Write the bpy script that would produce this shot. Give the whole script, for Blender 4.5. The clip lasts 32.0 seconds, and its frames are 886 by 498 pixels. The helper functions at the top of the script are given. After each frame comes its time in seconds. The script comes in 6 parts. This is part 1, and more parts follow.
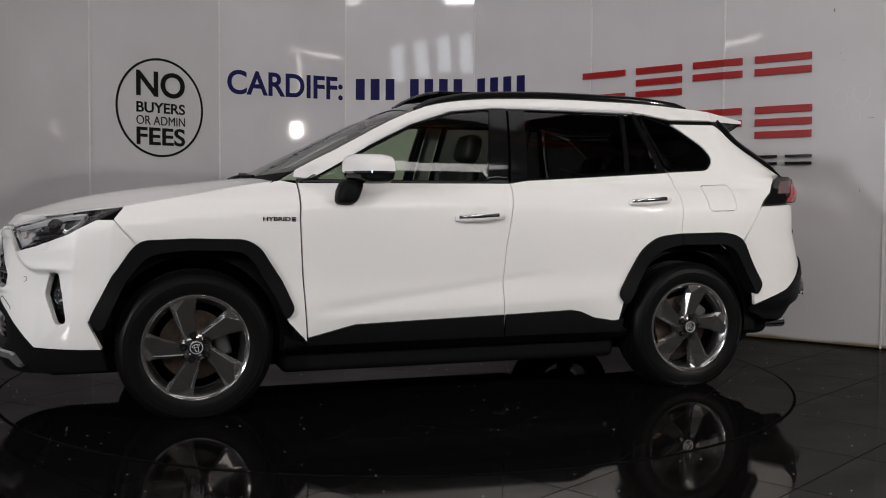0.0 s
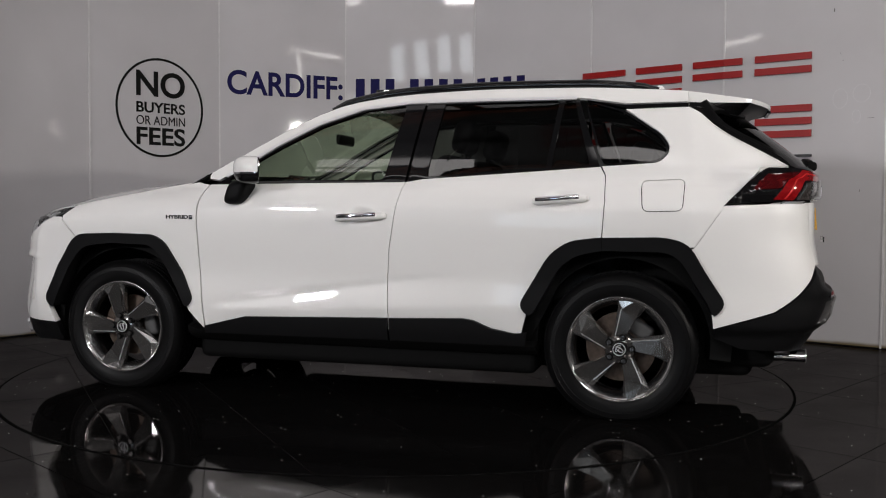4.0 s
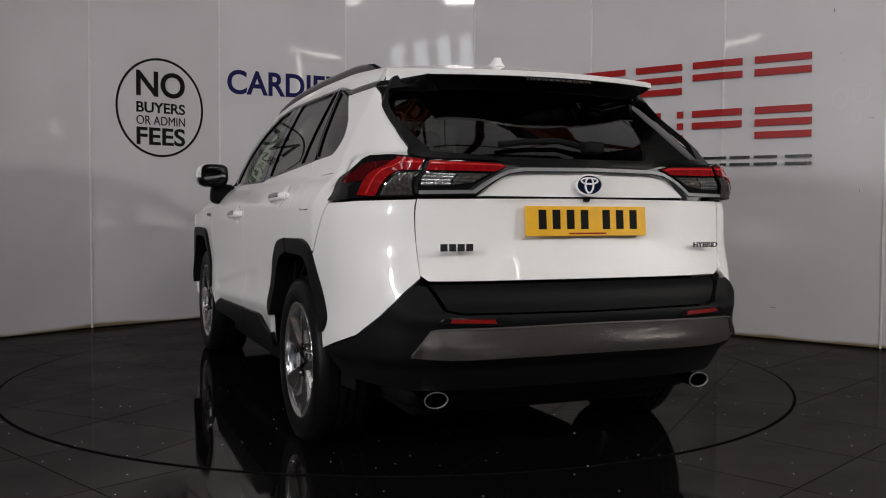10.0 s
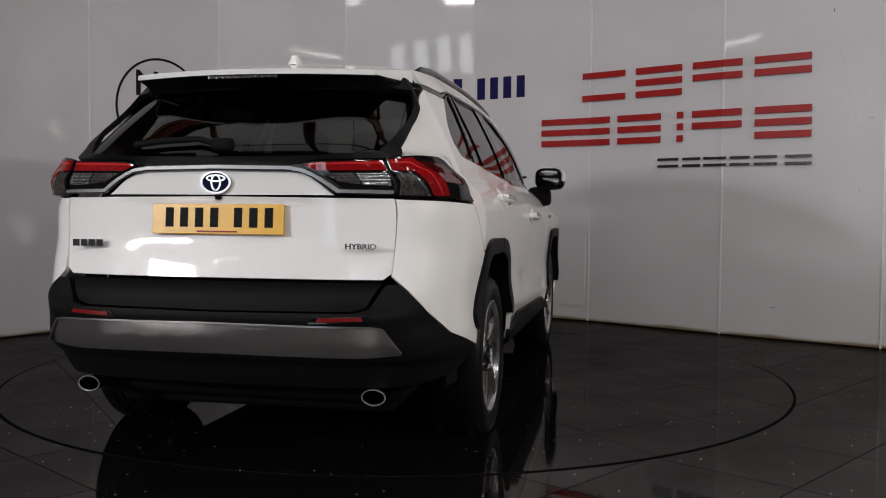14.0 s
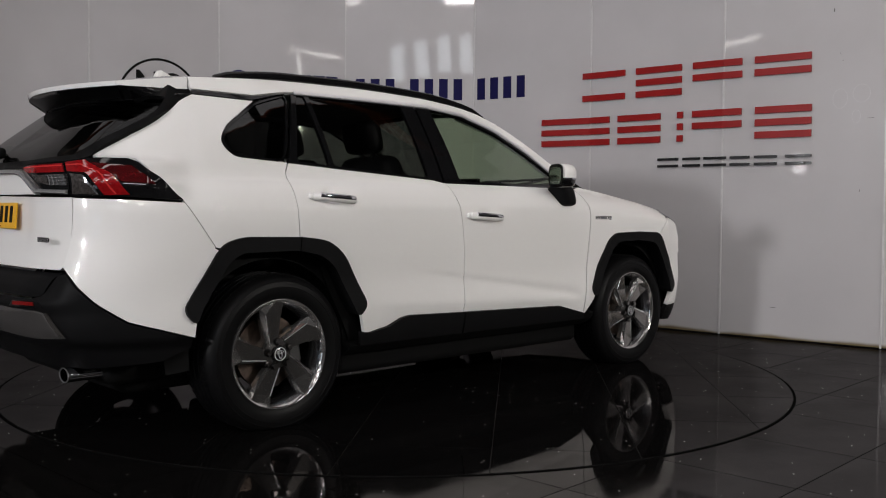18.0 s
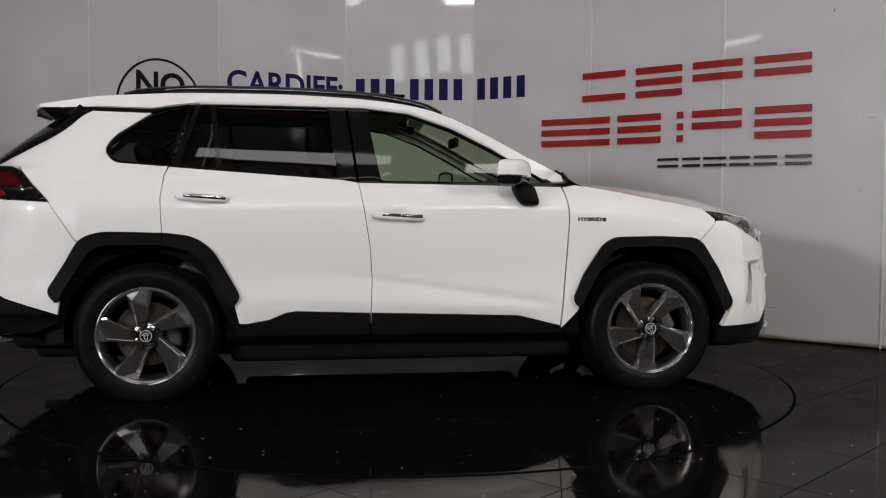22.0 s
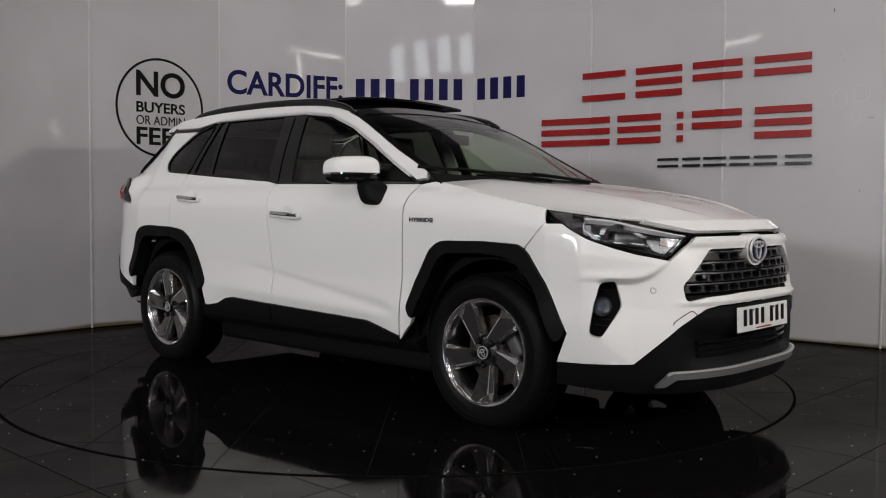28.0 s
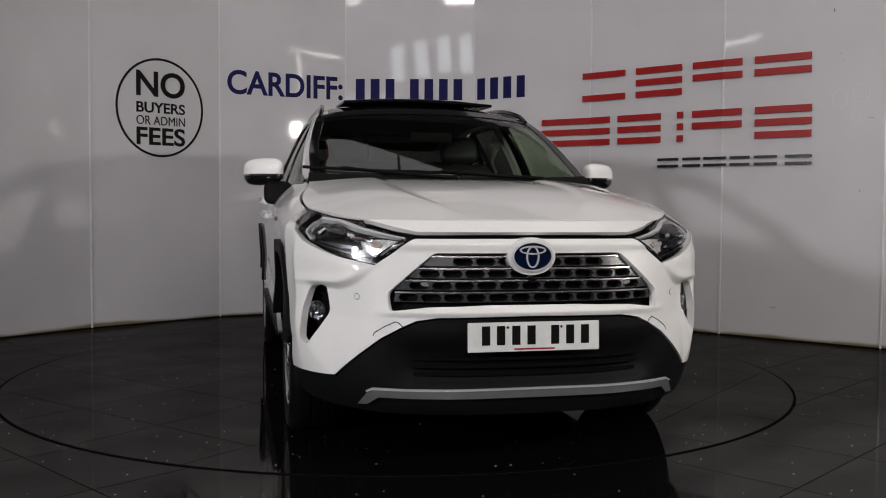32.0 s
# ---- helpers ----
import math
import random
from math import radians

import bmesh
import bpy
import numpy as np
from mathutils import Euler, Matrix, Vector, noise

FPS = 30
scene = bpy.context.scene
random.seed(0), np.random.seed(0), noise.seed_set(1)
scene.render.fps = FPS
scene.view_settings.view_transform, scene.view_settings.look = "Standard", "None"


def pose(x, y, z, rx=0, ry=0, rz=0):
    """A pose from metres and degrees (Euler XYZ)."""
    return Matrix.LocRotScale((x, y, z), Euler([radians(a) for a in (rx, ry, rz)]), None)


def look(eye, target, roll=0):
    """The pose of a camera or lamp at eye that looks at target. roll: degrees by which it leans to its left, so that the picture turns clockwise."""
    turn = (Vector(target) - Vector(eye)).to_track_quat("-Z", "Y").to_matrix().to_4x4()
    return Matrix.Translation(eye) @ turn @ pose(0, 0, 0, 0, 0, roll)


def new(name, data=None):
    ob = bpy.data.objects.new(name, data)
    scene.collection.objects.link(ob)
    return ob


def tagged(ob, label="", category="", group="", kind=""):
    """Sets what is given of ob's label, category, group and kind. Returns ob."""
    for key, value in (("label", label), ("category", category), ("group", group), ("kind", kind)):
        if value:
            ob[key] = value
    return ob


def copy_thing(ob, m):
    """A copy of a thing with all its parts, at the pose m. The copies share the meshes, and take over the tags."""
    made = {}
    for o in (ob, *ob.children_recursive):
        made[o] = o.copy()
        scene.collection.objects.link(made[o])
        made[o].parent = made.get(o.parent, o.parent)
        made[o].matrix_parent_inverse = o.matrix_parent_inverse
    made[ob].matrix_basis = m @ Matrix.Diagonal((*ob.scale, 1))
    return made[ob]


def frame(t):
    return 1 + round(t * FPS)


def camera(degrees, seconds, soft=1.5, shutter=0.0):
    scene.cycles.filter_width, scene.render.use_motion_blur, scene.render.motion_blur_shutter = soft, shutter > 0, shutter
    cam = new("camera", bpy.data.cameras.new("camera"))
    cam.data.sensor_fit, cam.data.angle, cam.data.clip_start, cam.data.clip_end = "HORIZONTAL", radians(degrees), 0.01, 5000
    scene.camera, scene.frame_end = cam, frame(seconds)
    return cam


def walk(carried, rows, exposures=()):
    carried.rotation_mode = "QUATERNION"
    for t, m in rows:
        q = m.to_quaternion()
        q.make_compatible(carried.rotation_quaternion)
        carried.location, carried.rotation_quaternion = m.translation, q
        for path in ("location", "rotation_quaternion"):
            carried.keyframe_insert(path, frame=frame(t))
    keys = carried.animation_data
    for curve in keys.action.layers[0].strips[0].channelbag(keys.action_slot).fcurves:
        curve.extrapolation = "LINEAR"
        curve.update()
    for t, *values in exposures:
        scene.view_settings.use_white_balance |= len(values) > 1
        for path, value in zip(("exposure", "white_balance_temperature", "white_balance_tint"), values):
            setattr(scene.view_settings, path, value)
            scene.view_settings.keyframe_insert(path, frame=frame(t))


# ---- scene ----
# ---- camera: a fixed tripod in front of the turntable ----
EYE = Vector((0.247, -5.659, 1.003))
TILT = radians(2.664)
cam = camera(50.79, 32.0, soft=1.1)
STAND = look(EYE, EYE + Vector((0, math.cos(TILT), -math.sin(TILT))), 0.361)
walk(cam, [(0.0, STAND), (32.0, STAND)])


def heading(t):
    """The car's heading on the turntable, in degrees."""
    return 60.70 - 8.6405 * (t - 16) + 0.00118 * (t - 16) ** 2


# ---- light: skylights in the shed roof, added roof panels, floodlights ----
world = bpy.data.worlds.new("sky")
scene.world = world
world.use_nodes = True
sky = world.node_tree.nodes.new("ShaderNodeTexSky")
sky.sky_type, sky.sun_disc = "NISHITA", False
sky.sun_elevation, sky.sun_rotation = radians(35), radians(160)
world.node_tree.nodes["Background"].inputs[1].default_value = 0.08
world.node_tree.links.new(sky.outputs[0], world.node_tree.nodes["Background"].inputs[0])
scene.view_settings.exposure = 0.0


def area_lamp(name, eye, target, sx, sy, watts, color):
    lamp = bpy.data.lights.new(name, "AREA")
    lamp.shape, lamp.size, lamp.size_y = "RECTANGLE", sx, sy
    lamp.energy, lamp.color = watts, color
    ob = new(name, lamp)
    ob.matrix_world = look(eye, target)
    return ob


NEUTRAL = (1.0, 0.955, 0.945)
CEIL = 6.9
# long panel lights added unseen under the roof to brighten the bay, canted towards it
ADDED_PANELS = [(-3.8, -5.2, 6.2, 9), (0.2, -5.4, 6.2, 9), (4.2, -5.2, 6.2, 18), (-4.6, -8.6, 6.2, 8), (0.2, -8.8, 6.2, 24), (5.0, -8.6, 6.2, 50),
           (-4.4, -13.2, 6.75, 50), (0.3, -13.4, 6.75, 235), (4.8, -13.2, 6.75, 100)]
for sx, sy, sz, watts in ADDED_PANELS:
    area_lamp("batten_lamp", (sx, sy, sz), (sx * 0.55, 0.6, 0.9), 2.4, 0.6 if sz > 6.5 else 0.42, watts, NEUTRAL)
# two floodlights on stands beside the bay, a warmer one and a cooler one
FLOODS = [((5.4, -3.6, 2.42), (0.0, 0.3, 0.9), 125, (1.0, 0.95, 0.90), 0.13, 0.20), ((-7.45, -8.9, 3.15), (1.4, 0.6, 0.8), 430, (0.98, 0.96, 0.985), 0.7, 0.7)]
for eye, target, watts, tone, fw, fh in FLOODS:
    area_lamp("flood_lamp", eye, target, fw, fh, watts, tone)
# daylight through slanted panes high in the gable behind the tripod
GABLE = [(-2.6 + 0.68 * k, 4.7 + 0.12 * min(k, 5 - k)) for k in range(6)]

# ---- materials ----
MATS = {}


def nodes_of(name):
    m = bpy.data.materials.new(name)
    m.use_nodes = True
    MATS[name] = m
    return m, m.node_tree.nodes, m.node_tree.links, m.node_tree.nodes["Principled BSDF"]


def mat(name, color, rough=0.5, metal=0.0, spec=0.5, coat=0.0, scale=20.0, vary=0.06, bump=0.0, bscale=200.0,
        trans=0.0, ior=1.45, emit=0.0):
    """A plain procedural surface: colour and gloss wander at two scales, with fine relief."""
    m, n, l, b = nodes_of(name)
    b.inputs["Roughness"].default_value, b.inputs["Metallic"].default_value = rough, metal
    b.inputs["Specular IOR Level"].default_value, b.inputs["Coat Weight"].default_value = spec, coat
    b.inputs["Coat Roughness"].default_value = 0.02
    b.inputs["Transmission Weight"].default_value, b.inputs["IOR"].default_value = trans, ior
    geo = n.new("ShaderNodeTexCoord")
    no = n.new("ShaderNodeTexNoise")
    no.inputs["Scale"].default_value, no.inputs["Detail"].default_value = scale, 6
    l.new(geo.outputs["Object"], no.inputs["Vector"])
    ramp = n.new("ShaderNodeValToRGB")
    lo, hi = [c * (1 - vary) for c in color], [min(1, c * (1 + vary)) for c in color]
    ramp.color_ramp.elements[0].color, ramp.color_ramp.elements[1].color = (*lo, 1), (*hi, 1)
    ramp.color_ramp.elements[0].position, ramp.color_ramp.elements[1].position = 0.3, 0.7
    l.new(no.outputs["Fac"], ramp.inputs["Fac"])
    l.new(ramp.outputs["Color"], b.inputs["Base Color"])
    if bump:
        nb = n.new("ShaderNodeTexNoise")
        nb.inputs["Scale"].default_value, nb.inputs["Detail"].default_value = bscale, 4
        l.new(geo.outputs["Object"], nb.inputs["Vector"])
        bu = n.new("ShaderNodeBump")
        bu.inputs["Strength"].default_value, bu.inputs["Distance"].default_value = bump, 0.002
        l.new(nb.outputs["Fac"], bu.inputs["Height"])
        l.new(bu.outputs["Normal"], b.inputs["Normal"])
    if emit:
        b.inputs["Emission Color"].default_value, b.inputs["Emission Strength"].default_value = (*color, 1), emit
    return m


def wall_mat():
    """White laminate sheet: faint mottling, scuffs and grime with ragged edges near the bottom."""
    m, n, l, b = nodes_of("wall_panel")
    b.inputs["Roughness"].default_value = 0.16
    b.inputs["Specular IOR Level"].default_value = 0.42
    tc = n.new("ShaderNodeTexCoord")
    big = n.new("ShaderNodeTexNoise")
    big.inputs["Scale"].default_value, big.inputs["Detail"].default_value = 1.7, 8
    fine = n.new("ShaderNodeTexNoise")
    fine.inputs["Scale"].default_value, fine.inputs["Detail"].default_value = 40, 6
    for x in (big, fine):
        l.new(tc.outputs["Object"], x.inputs["Vector"])
    r1 = n.new("ShaderNodeValToRGB")
    r1.color_ramp.elements[0].color, r1.color_ramp.elements[1].color = (0.450, 0.437, 0.444, 1), (0.545, 0.532, 0.542, 1)
    l.new(big.outputs["Fac"], r1.inputs["Fac"])
    # grime: height above the floor plus ragged noise
    sep = n.new("ShaderNodeSeparateXYZ")
    l.new(tc.outputs["Object"], sep.inputs[0])
    add = n.new("ShaderNodeMath")
    add.operation = "MULTIPLY_ADD"
    add.inputs[1].default_value, add.inputs[2].default_value = -0.075, 0.0
    l.new(big.outputs["Fac"], add.inputs[0])
    s2 = n.new("ShaderNodeMath")
    l.new(sep.outputs["Z"], s2.inputs[0])
    l.new(add.outputs[0], s2.inputs[1])
    r2 = n.new("ShaderNodeValToRGB")
    r2.color_ramp.elements[0].position, r2.color_ramp.elements[1].position = 0.0, 0.022
    r2.color_ramp.elements[0].color, r2.color_ramp.elements[1].color = (0.35, 0.28, 0.16, 1), (1, 1, 1, 1)
    off = n.new("ShaderNodeMath")
    off.inputs[1].default_value = 0.028
    l.new(s2.outputs[0], off.inputs[0])
    l.new(off.outputs[0], r2.inputs["Fac"])
    mix = n.new("ShaderNodeMix")
    mix.data_type, mix.blend_type = "RGBA", "MULTIPLY"
    mix.inputs["Factor"].default_value = 1.0
    l.new(r1.outputs["Color"], mix.inputs["A"])
    l.new(r2.outputs["Color"], mix.inputs["B"])
    l.new(mix.outputs["Result"], b.inputs["Base Color"])
    r3 = n.new("ShaderNodeMapRange")
    r3.inputs["To Min"].default_value, r3.inputs["To Max"].default_value = 0.02, 0.05
    l.new(fine.outputs["Fac"], r3.inputs["Value"])
    l.new(r3.outputs[0], b.inputs["Roughness"])
    bu = n.new("ShaderNodeBump")
    bu.inputs["Strength"].default_value, bu.inputs["Distance"].default_value = 0.08, 0.012
    l.new(big.outputs["Fac"], bu.inputs["Height"])
    l.new(bu.outputs["Normal"], b.inputs["Normal"])
    return m


def granite_mat(name, rough_lo, rough_hi, base, polish):
    """Polished black granite with mineral flecks, dust and dull worn patches."""
    m, n, l, b = nodes_of(name)
    b.inputs["Specular IOR Level"].default_value = 0.0
    tc = n.new("ShaderNodeTexCoord")
    info = n.new("ShaderNodeObjectInfo")
    big = n.new("ShaderNodeTexNoise")
    big.inputs["Scale"].default_value, big.inputs["Detail"].default_value = 2.2, 8
    fleck = n.new("ShaderNodeTexVoronoi")
    fleck.inputs["Scale"].default_value = 34
    grain = n.new("ShaderNodeTexNoise")
    grain.inputs["Scale"].default_value, grain.inputs["Detail"].default_value = 260, 3
    for x in (big, fleck, grain):
        l.new(tc.outputs["Object"], x.inputs["Vector"])
    rb = n.new("ShaderNodeValToRGB")
    rb.color_ramp.elements[0].color = (*[c * 0.7 for c in base], 1)
    rb.color_ramp.elements[1].color = (*[c * 1.4 for c in base], 1)
    l.new(grain.outputs["Fac"], rb.inputs["Fac"])
    # bright flecks: the very middle of a few cells
    lt = n.new("ShaderNodeMath")
    lt.operation = "LESS_THAN"
    lt.inputs[1].default_value = 0.12
    l.new(fleck.outputs["Distance"], lt.inputs[0])
    sepc = n.new("ShaderNodeSeparateColor")
    l.new(fleck.outputs["Color"], sepc.inputs[0])
    few = n.new("ShaderNodeMath")
    few.operation = "GREATER_THAN"
    few.inputs[1].default_value = 0.91
    l.new(sepc.outputs[0], few.inputs[0])
    both = n.new("ShaderNodeMath")
    both.operation = "MULTIPLY"
    l.new(lt.outputs[0], both.inputs[0])
    l.new(few.outputs[0], both.inputs[1])
    mix = n.new("ShaderNodeMix")
    mix.data_type = "RGBA"
    l.new(both.outputs[0], mix.inputs["Factor"])
    l.new(rb.outputs["Color"], mix.inputs["A"])
    mix.inputs["B"].default_value = (0.75, 0.75, 0.72, 1)
    l.new(mix.outputs["Result"], b.inputs["Base Color"])
    rr = n.new("ShaderNodeMapRange")
    rr.inputs["From Min"].default_value, rr.inputs["From Max"].default_value = 0.35, 0.7
    rr.inputs["To Min"].default_value, rr.inputs["To Max"].default_value = rough_lo, rough_hi
    l.new(big.outputs["Fac"], rr.inputs["Value"])
    b.inputs["Roughness"].default_value = 0.8
    # the waxed face mirrors evenly, less where it is worn dull
    gl = n.new("ShaderNodeBsdfGlossy")
    gl.inputs["Color"].default_value = (1.0, 0.96, 0.95, 1)
    l.new(rr.outputs[0], gl.inputs["Roughness"])
    wax = n.new("ShaderNodeMapRange")
    wax.inputs["From Min"].default_value, wax.inputs["From Max"].default_value = 0.35, 0.7
    wax.inputs["To Min"].default_value, wax.inputs["To Max"].default_value = polish * 1.15, polish * 0.75
    l.new(big.outputs["Fac"], wax.inputs["Value"])
    mx = n.new("ShaderNodeMixShader")
    l.new(wax.outputs[0], mx.inputs[0])
    l.new(b.outputs[0], mx.inputs[1])
    l.new(gl.outputs[0], mx.inputs[2])
    l.new(mx.outputs[0], n["Material Output"].inputs[0])
    return m


WALL = wall_mat()
FLOOR = granite_mat("granite_floor", 0.018, 0.13, (0.0042, 0.0039, 0.0038), 0.105)
TABLE = granite_mat("granite_turntable", 0.015, 0.07, (0.0032, 0.0030, 0.0030), 0.108)
GROUT = mat("grout", (0.020, 0.019, 0.018), 0.9, spec=0.05, scale=6, vary=0.5)
GAP = mat("dark_gap", (0.004, 0.004, 0.004), 0.9, spec=0.0)
SHED = mat("shed_wall", (0.055, 0.055, 0.058), 0.7, bump=0.2, scale=3)
ROOF = mat("roof_sheet", (0.045, 0.045, 0.047), 0.6, scale=4)
STEEL = mat("orange_steel", (0.36, 0.10, 0.045), 0.5, scale=8, vary=0.15)
TRIM = mat("wall_trim", (0.56, 0.55, 0.55), 0.25)
NAVY = mat("navy_vinyl", (0.010, 0.009, 0.060), 0.5, spec=0.08)
INK = mat("black_vinyl", (0.006, 0.0065, 0.006), 0.5, spec=0.08)
RED = mat("red_acrylic", (0.27, 0.008, 0.008), 0.4, spec=0.25, scale=6)
BLACKSIGN = mat("black_acrylic", (0.012, 0.012, 0.013), 0.25)
LAMPHOUSE = mat("lamp_housing", (0.7, 0.7, 0.7), 0.5)
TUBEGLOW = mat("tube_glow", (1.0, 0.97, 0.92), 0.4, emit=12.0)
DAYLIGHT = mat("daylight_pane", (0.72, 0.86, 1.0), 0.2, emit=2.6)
PENCIL = mat("pencil_grey", (0.56, 0.555, 0.56), 0.6)
CHIP = mat("chip_dark", (0.09, 0.08, 0.075), 0.7)
ROOFGLOW = mat("translucent_sheet", (0.97, 0.945, 0.96), 0.5, scale=2, vary=0.12, emit=0.6)
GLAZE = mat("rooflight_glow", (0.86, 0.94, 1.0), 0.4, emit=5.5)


# ---- mesh helpers ----
def part(name, bm, material, parent=None, label="", smooth=False):
    me = bpy.data.meshes.new(name)
    bm.normal_update()
    bm.to_mesh(me)
    bm.free()
    me.materials.append(material)
    if smooth:
        me.polygons.foreach_set("use_smooth", [True] * len(me.polygons))
    ob = new(name, me)
    ob.parent = parent
    if label:
        ob["label"] = label
    return ob


def box(bm, x0, x1, y0, y1, z0, z1, bev=0.0, m=None):
    r = bmesh.ops.create_cube(bm, size=1, matrix=Matrix.Translation(((x0 + x1) / 2, (y0 + y1) / 2, (z0 + z1) / 2))
                              @ Matrix.Diagonal((x1 - x0, y1 - y0, z1 - z0, 1)))
    vs = r["verts"]
    if bev:
        es = list({e for v in vs for e in v.link_edges})
        rr = bmesh.ops.bevel(bm, geom=es, offset=bev, segments=2, affect="EDGES", profile=0.5)
        vs = list({v for f in rr["faces"] for v in f.verts} | {v for v in vs if v.is_valid})
    if m is not None:
        bmesh.ops.transform(bm, matrix=m, verts=vs)
    return vs


def boxed(name, x0, x1, y0, y1, z0, z1, material, parent=None, label="", bev=0.0, m=None):
    bm = bmesh.new()
    box(bm, x0, x1, y0, y1, z0, z1, bev, m)
    return part(name, bm, material, parent, label)


def prism(bm, pts, thick, m):
    """A flat shape with thickness: pts in (a, b), raised along the third axis."""
    lo = [bm.verts.new(m @ Vector((a, b, 0))) for a, b in pts]
    hi = [bm.verts.new(m @ Vector((a, b, thick))) for a, b in pts]
    k = len(pts)
    bm.faces.new(hi)
    bm.faces.new(lo[::-1])
    for i in range(k):
        bm.faces.new((lo[i], lo[(i + 1) % k], hi[(i + 1) % k], hi[i]))


def rect(a0, a1, b0, b1):
    return [(a0, b0), (a1, b0), (a1, b1), (a0, b1)]


def ring_pts(r, k=72, ry=None):
    return [(r * math.cos(2 * math.pi * i / k), (ry or r) * math.sin(2 * math.pi * i / k)) for i in range(k)]


def annulus(bm, outer, inner, thick, m):
    k = len(outer)
    o0, i0 = [[bm.verts.new(m @ Vector((a, b, 0))) for a, b in p] for p in (outer, inner)]
    o1, i1 = [[bm.verts.new(m @ Vector((a, b, thick))) for a, b in p] for p in (outer, inner)]
    for j in range(k):
        n = (j + 1) % k
        bm.faces.new((o1[j], o1[n], i1[n], i1[j]))
        bm.faces.new((o0[j], o0[n], o1[n], o1[j]))
        bm.faces.new((i1[j], i1[n], i0[n], i0[j]))
        bm.faces.new((i0[j], i0[n], o0[n], o0[j]))


# ---- the bay: ten laminate sheets set round the turntable ----
# the first two sheets are unseen, added to block light from the left
SEAMS = [(-4.15, -1.34), (-3.87, -0.19), (-3.313, 0.892), (-2.586, 1.847), (-1.743, 2.663), (-0.681, 3.200), (0.530, 3.158), (1.522, 2.501), (2.441, 1.712),
         (3.385, 0.988), (4.337, 0.258)]
HIGH = 3.66
bay = tagged(new("wall_bay"), "curved bay of white laminate sheets with grime along the bottom", "wall", kind="structure")


def bay_frame(i):
    """The face of sheet i: x along it, y up, z towards the room; the origin at its foot."""
    a, b = Vector((*SEAMS[i], 0)), Vector((*SEAMS[i + 1], 0))
    along = (b - a).normalized()
    up = Vector((0, 0, 1))
    out = along.cross(up)
    return Matrix.Translation(a) @ Matrix((along, up, out)).transposed().to_4x4(), (b - a).length


for i in range(len(SEAMS) - 1):
    m, length = bay_frame(i)
    bm = bmesh.new()
    gap = 0.003
    prism(bm, rect(gap, length - gap, 0.004, HIGH), -0.03, m)
    bmesh.ops.recalc_face_normals(bm, faces=bm.faces)
    part("panel", bm, WALL, bay)
    # jointing strip over the seam
    if i:
        bm = bmesh.new()
        prism(bm, rect(-0.007, 0.007, 0.0, HIGH), 0.006, m)
        bmesh.ops.recalc_face_normals(bm, faces=bm.faces)
        part("joint_strip", bm, TRIM, bay)
# access hatch in the back sheet
m, length = bay_frame(6)
bm = bmesh.new()
prism(bm, rect(length - 0.46, length - 0.03, 0.13, 0.73), 0.008, m)
bmesh.ops.recalc_face_normals(bm, faces=bm.faces)
hatch = part("wall_hatch", bm, WALL)
tagged(hatch, "small white access hatch set low in the wall", "hatch")


def lettering(name, text, m, height, width, material, parent, depth=0.002, bold=0.022):
    """Text set in the built-in font and fitted to a given cap height and width."""
    cu = bpy.data.curves.new(name, "FONT")
    cu.body, cu.extrude, cu.offset = text, depth, bold
    ob = bpy.data.objects.new(name, cu)
    scene.collection.objects.link(ob)
    bpy.context.view_layer.update()
    me = bpy.data.meshes.new_from_object(ob.evaluated_get(bpy.context.evaluated_depsgraph_get()))
    bpy.data.objects.remove(ob)
    co = np.array([v.co[:] for v in me.vertices])
    lo, hi = co.min(0), co.max(0)
    fit = Matrix.Diagonal((width / (hi[0] - lo[0]), height / (hi[1] - lo[1]), 1, 1)) @ Matrix.Translation((-lo[0], -lo[1], 0))
    me.transform(m @ fit)
    me.materials.clear()
    me.materials.append(material)
    out = new(name, me)
    out.parent = parent
    return out


# faint pencil rings and small chips on one sheet
m, length = bay_frame(8)
for a, z, ra, rz in ((0.872, 1.80, 0.052, 0.072), (1.018, 1.83, 0.060, 0.066), (0.985, 1.665, 0.030, 0.048)):
    bm = bmesh.new()
    annulus(bm, ring_pts(ra, 28, rz), ring_pts(ra - 0.0022, 28, rz - 0.0022), 0.0008, m @ Matrix.Translation((a, z, 0.0)))
    tagged(part("pencil_ring", bm, PENCIL), "faint pale ring drawn on the white wall sheet", "mark", "wall marks")
for a, z, w, h in ((0.817, 2.444, 0.008, 0.030), (0.868, 2.129, 0.005, 0.008), (0.885, 2.075, 0.005, 0.012), (1.085, 1.65, 0.05, 0.0025), (0.42, 0.24, 0.05, 0.004), (1.02, 1.13, 0.004, 0.02)):
    bm = bmesh.new()
    prism(bm, [(a - w / 2, z - h / 2), (a + w / 2, z - h / 3), (a + w / 3, z + h / 2), (a - w / 3, z + h / 3)], 0.0008, m)
    tagged(part("wall_chip", bm, CHIP), "small dark chip in the white wall sheet", "mark", "wall marks")

